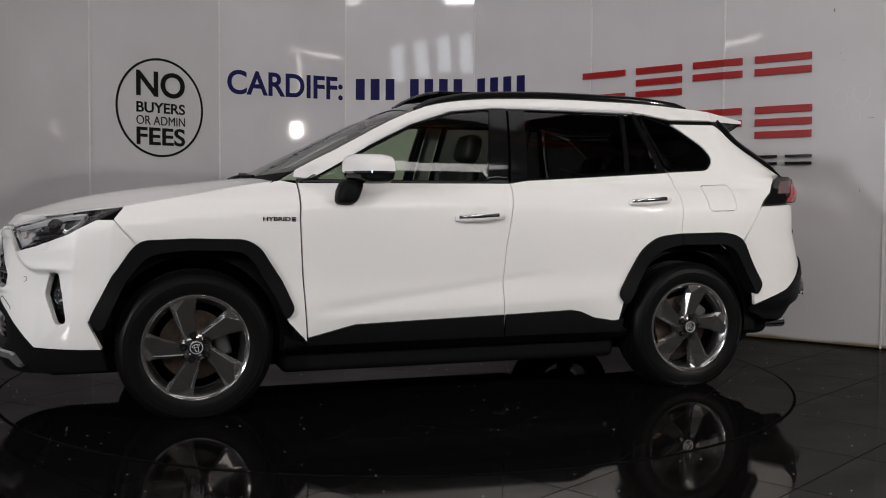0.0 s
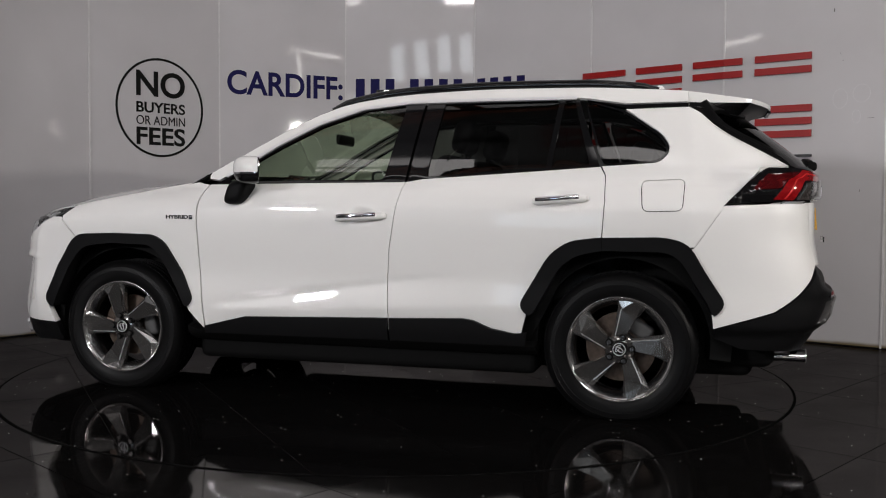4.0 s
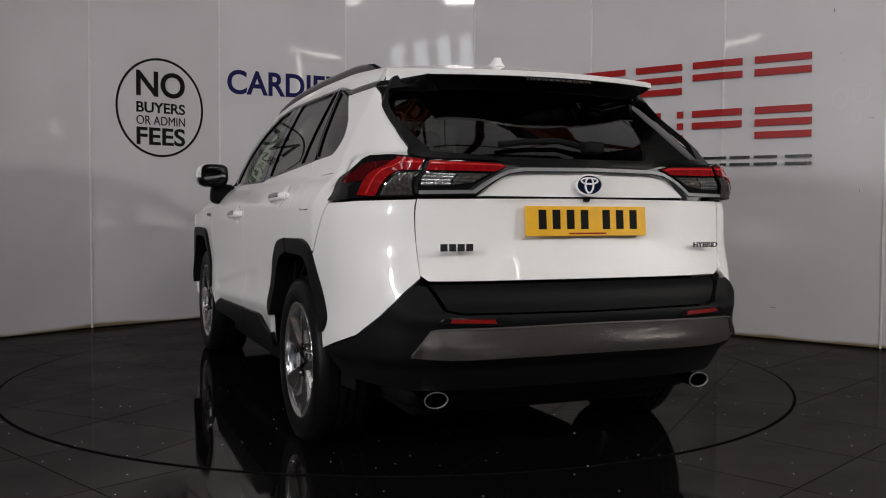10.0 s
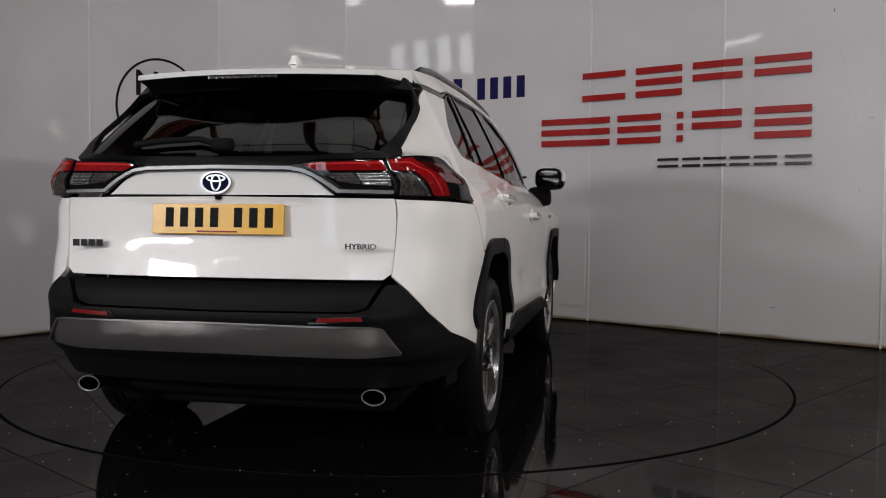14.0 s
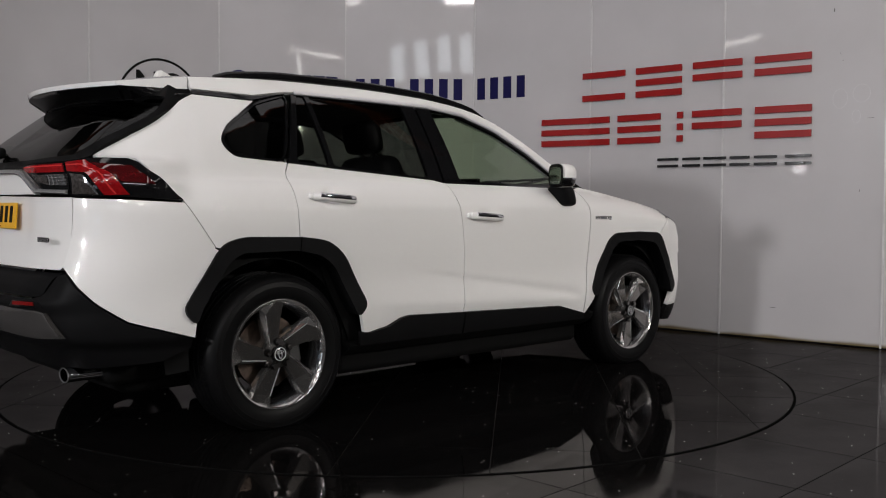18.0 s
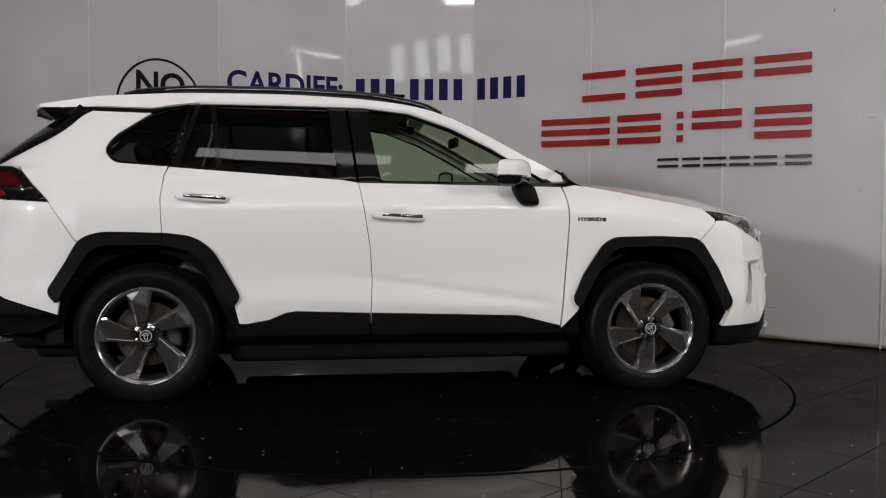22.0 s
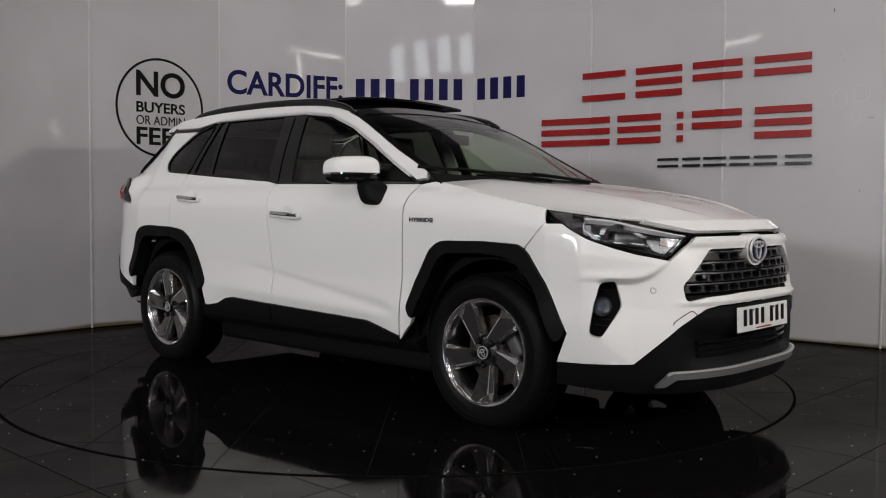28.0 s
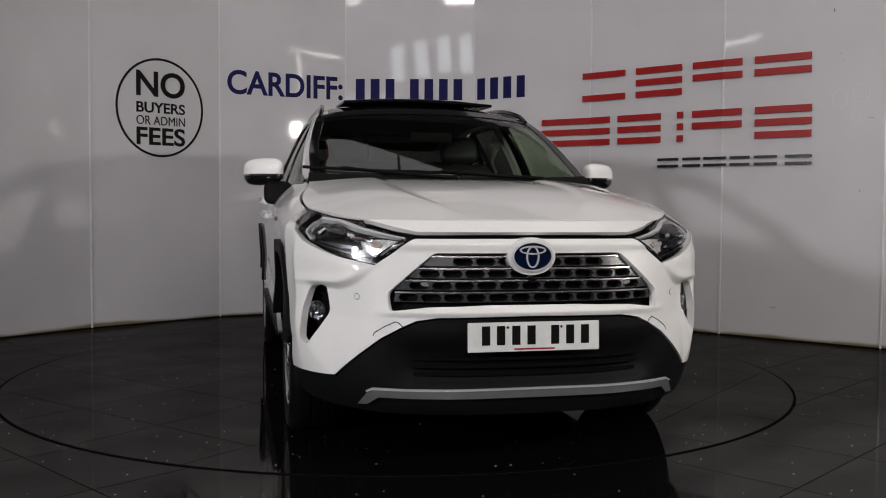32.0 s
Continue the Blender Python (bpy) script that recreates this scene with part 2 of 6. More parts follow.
# round notice
m, length = bay_frame(3)
notice = tagged(new("wall_notice"), "round black vinyl notice about fees on the white wall", "sign")
bm = bmesh.new()
cm = m @ Matrix.Translation((0.612, 1.812, 0.0))
annulus(bm, ring_pts(0.398, 96, 0.415), ring_pts(0.3785, 96, 0.3955), 0.003, cm)
part("ring", bm, INK, notice)
for text, a0, a1, b0, b1 in (("NO", 0.394, 0.836, 1.90, 2.115), ("BUYERS", 0.394, 0.836, 1.765, 1.855),
                             ("OR ADMIN", 0.394, 0.836, 1.665, 1.74), ("FEES", 0.394, 0.836, 1.495, 1.645)):
    lettering("lettering", text, m @ Matrix.Translation((a0, b0, 0.002)), b1 - b0, a1 - a0, INK, notice, bold=0.0 if text == "OR ADMIN" else 0.022)

# town name in navy vinyl on the next sheet; the number after it as plain bars
m, length = bay_frame(4)
town = tagged(new("wall_lettering"), "navy vinyl town name and number across the white wall", "sign")
lettering("lettering", "CARDIFF:", m @ Matrix.Translation((0.070, 1.985, 0.002)), 0.218, 1.09, NAVY, town)
CUM = [0.0]
for i in range(len(SEAMS) - 1):
    CUM.append(CUM[-1] + bay_frame(i)[1])


def bay_bar(name, a0, a1, b0, b1, thick, material, parent, lift=0.002):
    """A raised bar on the bay, from a0 to a1 along it, cut where the sheets meet."""
    for i in range(len(SEAMS) - 1):
        p, q = max(a0, CUM[i]), min(a1, CUM[i + 1])
        if q - p > 0.004:
            bm = bmesh.new()
            prism(bm, rect(p - CUM[i], q - CUM[i], b0, b1), thick, bay_frame(i)[0] @ Matrix.Translation((0, 0, lift)))
            bmesh.ops.recalc_face_normals(bm, faces=bm.faces)
            part(name, bm, material, parent)


for start, count, wide in ((0.077, 3, 0.422), (0.59, 4, 0.545), (1.21 + 0.018, 4, 0.56)):
    step = wide / count
    for k in range(count):
        a = CUM[5] + start + k * step
        bay_bar("number_bar", a + step * 0.14, a + step * 0.74, 1.992, 2.19, 0.002, NAVY, town)

# dealer's sign: raised red and black bars
sign = tagged(new("dealer_sign"), "raised red and black acrylic dealer sign on the white wall", "sign")
A5, A6 = CUM[7], CUM[8]
STROKE = 0.052
for a0, a1, rows in ((A5 - 0.07, A5 + 0.342, (0, 2)), (A5 + 0.447, A5 + 0.860, (0, 1, 2)), (A5 + 0.957, A6 + 0.149, (1, 2)),
                     (A6 + 0.247, A6 + 0.668, (1, 2))):
    for r in rows:
        b = 1.912 + r * 0.0965
        bay_bar("sign_bar", a0, a1, b, b + STROKE, 0.016, RED, sign, 0.006)
for a0, a1, rows in ((A5 - 0.465, A5 + 0.197, (0, 1, 2)), (A5 + 0.280, A5 + 0.676, (0, 1, 2)), (A5 + 0.826, A5 + 0.876, (0, 1, 2)),
                     (A5 + 0.957, A6 + 0.150, (1, 2)), (A6 + 0.256, A6 + 0.677, (0, 1, 2))):
    for r in rows:
        b = 1.532 + r * 0.0945
        bay_bar("sign_bar", a0, a1, b, b + STROKE, 0.016, RED, sign, 0.006)
for a0, a1 in ((A5 + 0.657, A5 + 0.84), (A5 + 0.88, A5 + 1.03), (A5 + 1.06, A6 + 0.035), (A6 + 0.065, A6 + 0.22), (A6 + 0.255, A6 + 0.43),
               (A6 + 0.49, A6 + 0.684)):
    for b in (1.327, 1.381):
        bay_bar("sign_bar", a0, a1, b, b + 0.021, 0.014, BLACKSIGN, sign, 0.006)

# ---- floor ----
bm = bmesh.new()
box(bm, -8, 8, -16, 6, -0.2, -0.012)
floor = tagged(part("floor", bm, GROUT), "dark polished stone floor with tight joints", "floor", kind="structure")
TILE = 0.59
D1 = Vector((math.cos(radians(46.4)), math.sin(radians(46.4)), 0))
N1 = Vector((-D1.y, D1.x, 0))
bm = bmesh.new()
box(bm, 0.0022, TILE - 0.0022, 0.0022, TILE - 0.0022, -0.0085, -0.004)
tile_me = bpy.data.meshes.new("floor_tile")
bm.to_mesh(tile_me)
bm.free()
tile_me.materials.append(FLOOR)
TURN = Matrix((D1, N1, Vector((0, 0, 1)))).transposed().to_4x4()
for i in range(-10, 11):
    for k in range(-10, 11):
        d, n = -1.246 + i * TILE, -2.136 + k * TILE
        c = D1 * (d + TILE / 2) + N1 * (n + TILE / 2)
        if c.length < 1.75 or abs(c.x) > 5.0 or not -5.4 < c.y < 3.6:
            continue
        ob = new("floor_tile", tile_me)
        ob.parent = floor
        ob.matrix_basis = Matrix.Translation(D1 * d + N1 * n) @ TURN

# ---- turntable, flush in the floor ----
RIM = 2.241
turntable = tagged(new("turntable"), "round car turntable of polished black stone tiles", "turntable")


def clip_disc(pts, r, k=128):
    """A convex polygon cut to a disc."""
    for j in range(k):
        a = 2 * math.pi * j / k
        nx, ny = math.cos(a), math.sin(a)
        out = []
        for (p, q) in zip(pts, pts[1:] + pts[:1]):
            dp, dq = nx * p[0] + ny * p[1] - r, nx * q[0] + ny * q[1] - r
            if dp <= 0:
                out.append(p)
            if dp * dq < 0:
                f = dp / (dp - dq)
                out.append((p[0] + f * (q[0] - p[0]), p[1] + f * (q[1] - p[1])))
        pts = out
        if len(pts) < 3:
            return []
    return pts


bm = bmesh.new()
prism(bm, ring_pts(RIM - 0.002, 128), 0.0015, Matrix.Translation((0, 0, -0.0035)))
part("deck", bm, GROUT, turntable)
bm = bmesh.new()
annulus(bm, ring_pts(RIM + 0.013, 128), ring_pts(RIM - 0.001, 128), 0.001, Matrix.Translation((0, 0, -0.0038)))
tagged(part("turntable_gap", bm, GAP), "dark gap ring round the turntable", "gap", kind="structure")
TT = 0.60
DC, DS = math.cos(radians(42)), math.sin(radians(42))
for i in range(-5, 5):
    for k in range(-5, 5):
        x0, y0 = i * TT, k * TT
        pts = [(x0 + 0.002, y0 + 0.002), (x0 + TT - 0.002, y0 + 0.002), (x0 + TT - 0.002, y0 + TT - 0.002), (x0 + 0.002, y0 + TT - 0.002)]
        pts = clip_disc([(x * DC - y * DS, x * DS + y * DC) for x, y in pts], RIM - 0.003)
        if len(pts) > 2:
            bm = bmesh.new()
            prism(bm, pts, 0.0025, Matrix.Translation((0, 0, -0.0025)))
            part("deck_tile", bm, TABLE, turntable)

# ---- the shed round and behind the bay ----
for nm, x0, x1, y0, y1 in (("wall_left", -8.2, -8, -16, 6), ("wall_right", 8, 8.2, -16, 6), ("wall_back", -8, 8, -16.2, -16), ("wall_front", -8, 8, 6, 6.2)):
    bm = bmesh.new()
    box(bm, x0, x1, y0, y1, -0.2, CEIL)
    tagged(part(nm, bm, SHED), "plain grey shed wall", "wall", kind="structure")
bm = bmesh.new()
box(bm, -8.2, 8.2, -16.2, 6.2, CEIL, CEIL + 0.12)
tagged(part("ceiling", bm, ROOF), "dark sheeted shed roof", "ceiling", kind="structure")
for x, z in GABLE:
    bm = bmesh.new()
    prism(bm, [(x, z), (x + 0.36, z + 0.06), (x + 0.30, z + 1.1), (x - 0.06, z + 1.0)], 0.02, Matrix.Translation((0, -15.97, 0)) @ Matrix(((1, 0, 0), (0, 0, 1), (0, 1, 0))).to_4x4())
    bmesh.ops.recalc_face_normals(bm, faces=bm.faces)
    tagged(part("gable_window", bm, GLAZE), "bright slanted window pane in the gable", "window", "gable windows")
# glazed entrance at the far end of the shed
entrance = tagged(new("glazed_door"), "tall glazed entrance door with a dark frame", "door")
for k in range(4):
    boxed("post", -7.35 + 0.9 * k, -7.27 + 0.9 * k, -15.98, -15.88, 0.0, 3.1, BLACKSIGN, entrance)
for z in (0.0, 1.0, 2.1, 3.02):
    for k in range(3):
        boxed("rail", -7.27 + 0.9 * k, -6.45 + 0.9 * k, -15.975, -15.89, z, z + 0.08, BLACKSIGN, entrance)
for k in range(3):
    for z0, z1 in ((0.08, 1.0), (1.08, 2.1), (2.18, 3.02)):
        boxed("pane", -7.27 + 0.9 * k, -6.45 + 0.9 * k, -15.95, -15.94, z0, z1, DAYLIGHT, entrance)
# housings for the added roof panels
for sx, sy, sz, watts in ADDED_PANELS:
    fit = tagged(new("batten_light"), "added white panel light under the roof, out of view", "light", "batten lights")
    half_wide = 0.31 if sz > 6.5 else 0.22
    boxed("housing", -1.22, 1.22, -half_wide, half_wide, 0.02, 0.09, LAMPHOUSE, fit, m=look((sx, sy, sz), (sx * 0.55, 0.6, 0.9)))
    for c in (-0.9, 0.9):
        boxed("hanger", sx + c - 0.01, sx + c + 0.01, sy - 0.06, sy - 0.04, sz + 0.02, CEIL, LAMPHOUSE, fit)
for x, y, z in ((-5.2, -13.2, 3.9), (-3.0, -14.6, 4.1), (2.6, -14.2, 3.9), (4.9, -13.0, 4.0), (-6.4, -9.8, 3.8), (6.6, -9.6, 3.8), (-7.2, -4.5, 4.2), (7.2, -4.8, 4.2)):
    tube_light = tagged(new("tube_light"), "bare glowing tube light on the shed wall", "light", "tube lights")
    boxed("tube", x - 0.75, x + 0.75, y - 0.02, y + 0.02, z - 0.02, z + 0.02, TUBEGLOW, tube_light)
    boxed("spine", x - 0.77, x + 0.77, y - 0.03, y + 0.03, z + 0.025, z + 0.06, LAMPHOUSE, tube_light)
    for c in (-0.6, 0.6):
        boxed("drop_rod", x + c - 0.008, x + c + 0.008, y - 0.008, y + 0.008, z + 0.06, CEIL, LAMPHOUSE, tube_light)
for eye, target, watts, tone, fw, fh in FLOODS:
    flood = tagged(new("floodlight"), "square floodlight on a black tripod stand", "light", "floodlights")
    boxed("housing", -fw / 2 - 0.04, fw / 2 + 0.04, -fh / 2 - 0.04, fh / 2 + 0.04, 0.012, 0.10, BLACKSIGN, flood, bev=0.01, m=look(eye, target))
    boxed("pole", eye[0] - 0.018, eye[0] + 0.018, eye[1] - 0.018, eye[1] + 0.018, 0.35, eye[2] - 0.02, BLACKSIGN, flood)
    for k in range(3):
        leg = pose(eye[0], eye[1], 0.75, 0, 0, 120 * k) @ pose(0, 0, 0, 0, 38, 0)
        boxed("leg", -0.012, 0.012, -0.012, 0.012, -0.952, 0.0, BLACKSIGN, flood, m=leg)
# translucent roof sheets between the trusses over the bay
for y0, y1 in ((-2.95, -1.5), (-1.3, 0.2), (0.6, 2.1), (2.3, 3.8)):
    for x0 in (-4.6, -1.5, 1.6):
        light = tagged(new("rooflight"), "pale translucent roof sheet between the trusses", "rooflight", "rooflights")
        boxed("sheet", x0, x0 + 2.8, y0, y1, CEIL - 0.02, CEIL - 0.006, ROOFGLOW, light)
        for x in (x0 - 0.05, x0 + 1.37, x0 + 2.8):
            boxed("glazing_bar", x, x + 0.05, y0, y1, CEIL - 0.06, CEIL - 0.004, STEEL, light)
# upright tube lights on the right-hand shed wall
for y, z0, z1 in ((-6.0, 3.54, 4.38), (-9.2, 3.4, 4.3)):
    upright_light = tagged(new("tube_light"), "upright glowing tube light on the shed wall", "light", "tube lights")
    boxed("tube", 7.86, 7.90, y - 0.02, y + 0.02, z0, z1, TUBEGLOW, upright_light)
    boxed("spine", 7.905, 7.998, y - 0.035, y + 0.035, z0 - 0.03, z1 + 0.03, LAMPHOUSE, upright_light)
for y in (-6.6, -3.2, 0.4, -10.2):
    beam = tagged(new("roof_truss"), "orange painted steel roof truss", "truss", "roof trusses")
    boxed("chord", -8, 8, y - 0.06, y + 0.06, CEIL - 0.14, CEIL, STEEL, beam)
    boxed("chord", -8, 8, y - 0.05, y + 0.05, CEIL - 0.62, CEIL - 0.52, STEEL, beam)
    for k in range(-6, 6):
        bm = bmesh.new()
        x = k * 1.3
        s = 1 if k % 2 else -1
        box(bm, -0.72, 0.72, -0.03, 0.03, -0.03, 0.03, 0, pose(x + 0.65, y, CEIL - 0.33, ry=s * 17.5))
        part("web", bm, STEEL, beam)


# ---- the car's skin: a wrap chart for sides, nose and tail; a top chart for bonnet, screens and roof ----
def curve(pts):
    """A smooth function through (a, b) pairs (monotone cubic)."""
    a, b = [p[0] for p in pts], [p[1] for p in pts]
    k = len(a)
    s = [(b[i + 1] - b[i]) / (a[i + 1] - a[i]) for i in range(k - 1)]
    t = [s[0]] + [0.0 if s[i - 1] * s[i] <= 0 else 2 * s[i - 1] * s[i] / (s[i - 1] + s[i]) for i in range(1, k - 1)] + [s[-1]]

    def f(x):
        if x <= a[0]:
            return b[0] + t[0] * (x - a[0])
        if x >= a[-1]:
            return b[-1] + t[-1] * (x - a[-1])
        lo, hi = 0, k - 1
        while hi - lo > 1:
            mid = (lo + hi) // 2
            lo, hi = (mid, hi) if a[mid] <= x else (lo, mid)
        h = a[hi] - a[lo]
        q = (x - a[lo]) / h
        return (b[lo] * (1 + 2 * q) * (1 - q) ** 2 + t[lo] * h * q * (1 - q) ** 2 + b[hi] * q * q * (3 - 2 * q) + t[hi] * h * q * q * (q - 1))
    return f


def step(a, b, x):
    q = min(1.0, max(0.0, (x - a) / (b - a)))
    return q * q * (3 - 2 * q)


# plan outline: u runs along the outline, from the nose's middle to the tail's
_front = [(0.0, 2.277), (0.25, 2.268), (0.45, 2.226), (0.61, 2.152), (0.77, 2.025), (0.86, 1.885), (0.900, 1.72)]
_rear = [(0.0, -2.285), (0.40, -2.272), (0.58, -2.245), (0.70, -2.195), (0.80, -2.08), (0.865, -1.91), (0.902, -1.66)]
front_x = curve(_front)
rear_x = curve(_rear)
side_y = curve([(-1.66, 0.902), (-1.2, 0.905), (-0.4, 0.905), (0.6, 0.905), (1.3, 0.905), (1.72, 0.900)])


def outline():
    pts = []
    for i in range(33):
        y = 0.900 * math.sin(i / 32 * math.pi / 2)
        pts.append((front_x(y), y))
    for i in range(1, 33):
        x = 1.72 - i * (1.72 + 1.66) / 32
        pts.append((x, side_y(x)))
    for i in range(1, 33):
        y = 0.902 * math.cos(i / 32 * math.pi / 2)
        pts.append((rear_x(y), y))
    d = [0.0]
    for p, q in zip(pts, pts[1:]):
        d.append(d[-1] + math.hypot(q[0] - p[0], q[1] - p[1]))
    lead = 1.1375 / d[32]  # the flank keeps u = 2.858 - x
    d = [q * lead if i <= 32 else q + 1.1375 - d[32] for i, q in enumerate(d)]
    trail = (5.806 - d[64]) / (d[96] - d[64])  # the tail ends at u = 5.806
    d = [q if i <= 64 else d[64] + (q - d[64]) * trail for i, q in enumerate(d)]
    return curve(list(zip(d, [p[0] for p in pts]))), curve(list(zip(d, [p[1] for p in pts]))), d[-1], d[32], d[64]


plan_x, plan_y, U_END, U_SIDE, U_TAIL = outline()
section = curve([(0.15, 0.80), (0.30, 0.868), (0.40, 0.893), (0.50, 0.900), (0.64, 0.892), (0.78, 0.900), (0.92, 0.906), (0.985, 0.903),
                 (1.04, 0.882), (1.09, 0.846), (1.125, 0.806), (1.20, 0.7785), (1.32, 0.7305), (1.44, 0.673), (1.53, 0.625), (1.60, 0.575)])
nose = curve([(0.18, -0.06), (0.25, -0.012), (0.33, -0.002), (0.42, 0.0), (0.55, -0.005), (0.68, -0.02), (0.80, -0.045), (0.88, -0.068), (0.94, -0.11), (1.0, -0.17)])
tail = curve([(0.18, 0.14), (0.30, 0.07), (0.42, 0.0), (0.55, -0.03), (0.66, -0.010), (0.73, 0.016), (0.90, 0.041), (1.03, 0.042), (1.16, 0.034),
              (1.20, 0.056), (1.30, 0.165), (1.40, 0.29), (1.50, 0.42), (1.60, 0.56)])
drop = curve([(0.6, 0.0), (0.95, 0.02), (1.30, 0.055), (1.68, 0.125), (2.0, 0.205), (2.25, 0.285)])


def wrap(u, z, out=0.0):
    """A point of the skin: u along the outline, z up; out lifts it along the skin's normal."""
    x, y = plan_x(u), plan_y(u)
    zz = z + max(0.0, drop(x)) * step(0.80, 1.0, z) if x > 0.6 else z
    k = section(zz) / 0.905
    if z > 1.0:  # the cabin narrows to the front and to the tail
        k *= 1 - step(1.0, 1.15, z) * 0.075 * step(0.2, 1.1, x) - step(1.05, 1.5, z) * 0.09 * step(-1.2, -2.3, x)
    if x < -1.7:  # the lamps stand proud of the tail's corners
        k *= 1 + 0.075 * step(-1.72, -1.95, x) * step(1.02, 1.12, z) * (1 - step(1.175, 1.21, z))
    wf, wr = step(0.15, 1.0, (x - 1.35) / 0.9), step(0.15, 1.0, (-x - 1.45) / 0.8)
    return Vector((x + wf * nose(z) + wr * tail(z), y * k, z))


def nose_chart(a, z):
    p = wrap(abs(a), z)
    return Vector((p.x, math.copysign(p.y, a) if a else 0.0, z))


def tail_chart(a, z):
    p = wrap(U_END - abs(a), z)
    return Vector((p.x, math.copysign(p.y, a) if a else 0.0, z))


edge_z = curve([(1.925, 1.130), (2.058, 1.205), (2.218, 1.285), (2.388, 1.378), (2.608, 1.485), (2.758, 1.535), (2.958, 1.568), (3.158, 1.585),
                (3.558, 1.598), (3.958, 1.595), (4.358, 1.575), (4.50, 1.566), (4.7, 1.545)])
screen_z = curve([(0.13, 1.578), (0.37, 1.482), (0.62, 1.362), (0.9, 1.222), (1.13, 1.105)])
roof_z = curve([(-1.70, 1.592), (-1.2, 1.640), (-0.8, 1.652), (-0.4, 1.642), (-0.1, 1.618), (0.13, 1.578)])
bonnet_z = curve([(1.05, 1.135), (1.3, 1.117), (1.6, 1.082), (1.9, 1.025), (2.05, 0.985), (2.19, 0.945)])
bonnet_u = curve([(0.0, 0.50), (0.2, 0.75), (0.4, 1.02), (0.52, 1.182), (0.75, 1.50), (1.0, 1.93)])
bonnet_ez = curve([(0.0, 0.944), (0.2, 0.950), (0.4, 0.978), (0.52, 0.993), (0.75, 1.045), (0.88, 1.088), (1.0, 1.122)])


def across(c, e, v, p):
    """A point of a bowed section between the middle point c and the left edge e; v runs from -1 to 1."""
    w = abs(v)
    return Vector((c.x + (e.x - c.x) * w ** 2, v * e.y, c.z + (e.z - c.z) * w ** p))


def screen_chart(s, v):
    u = 1.925 + s * (2.70 - 1.925)
    x = 1.13 - s
    return across(Vector((x, 0, screen_z(x))), wrap(u, edge_z(u)), v, 2.4)


def roof_chart(s, v):
    u = 2.70 + s * (4.50 - 2.70)
    x = 0.13 - s * 1.79
    return across(Vector((x, 0, roof_z(x))), wrap(u, edge_z(u)), v, 2.6)


def bonnet_chart(s, v):
    x = 2.176 - s * 1.076
    e = wrap(bonnet_u(s), bonnet_ez(s))
    p = across(Vector((x, 0, bonnet_z(x))), e, v, 2.5)
    # raised side shoulders, a lower middle
    w = abs(v) + 0.10 * (1 - s)
    p.z += 0.010 * step(0.50, 0.58, w) * (1 - step(0.60, 0.95, w)) * step(0.0, 0.30, s)
    return p


# ---- sheets of the skin ----
def soften(pts, r):
    """Round the corners of a closed outline."""
    if not r:
        return list(pts)
    out = []
    k = len(pts)
    for i in range(k):
        a, b, c = Vector(pts[i - 1]), Vector(pts[i]), Vector(pts[(i + 1) % k])
        la, lc = (a - b).length, (c - b).length
        cosang = max(-1, min(1, (a - b).dot(c - b) / (la * lc)))
        if cosang < -0.97:
            out.append(tuple(b))
            continue
        d = min(r, la * 0.45, lc * 0.45)
        p, q = b + (a - b) * (d / la), b + (c - b) * (d / lc)
        for j in range(5):
            w = j / 4
            out.append(tuple(p * (1 - w) ** 2 + b * 2 * w * (1 - w) + q * w * w))
    return out


def refine(pts, h):
    out = []
    for p, q in zip(pts, pts[1:] + pts[:1]):
        n = max(1, math.ceil(math.hypot(q[0] - p[0], q[1] - p[1]) / h))
        out += [(p[0] + (q[0] - p[0]) * j / n, p[1] + (q[1] - p[1]) * j / n) for j in range(n)]
    return out


def area2(pts):
    return sum(p[0] * q[1] - q[0] * p[1] for p, q in zip(pts, pts[1:] + pts[:1]))


def shrink(pts, d):
    """Move a counter-clockwise outline inwards by d."""
    out = []
    k = len(pts)
    for i in range(k):
        a, b, c = Vector(pts[i - 1]), Vector(pts[i]), Vector(pts[(i + 1) % k])
        e1, e2 = (b - a), (c - b)
        n1, n2 = Vector((-e1.y, e1.x)), Vector((-e2.y, e2.x))
        n = (n1.normalized() if n1.length else n2.normalized()) + (n2.normalized() if n2.length else n1.normalized())
        n = n.normalized() if n.length > 1e-6 else Vector((0, 0))
        out.append((b.x + n.x * d, b.y + n.y * d))
    return out


def inside(p, poly):
    x, y, hit = p[0], p[1], False
    for a, b in zip(poly, poly[1:] + poly[:1]):
        if (a[1] > y) != (b[1] > y) and x < (b[0] - a[0]) * (y - a[1]) / (b[1] - a[1]) + a[0]:
            hit = not hit
    return hit


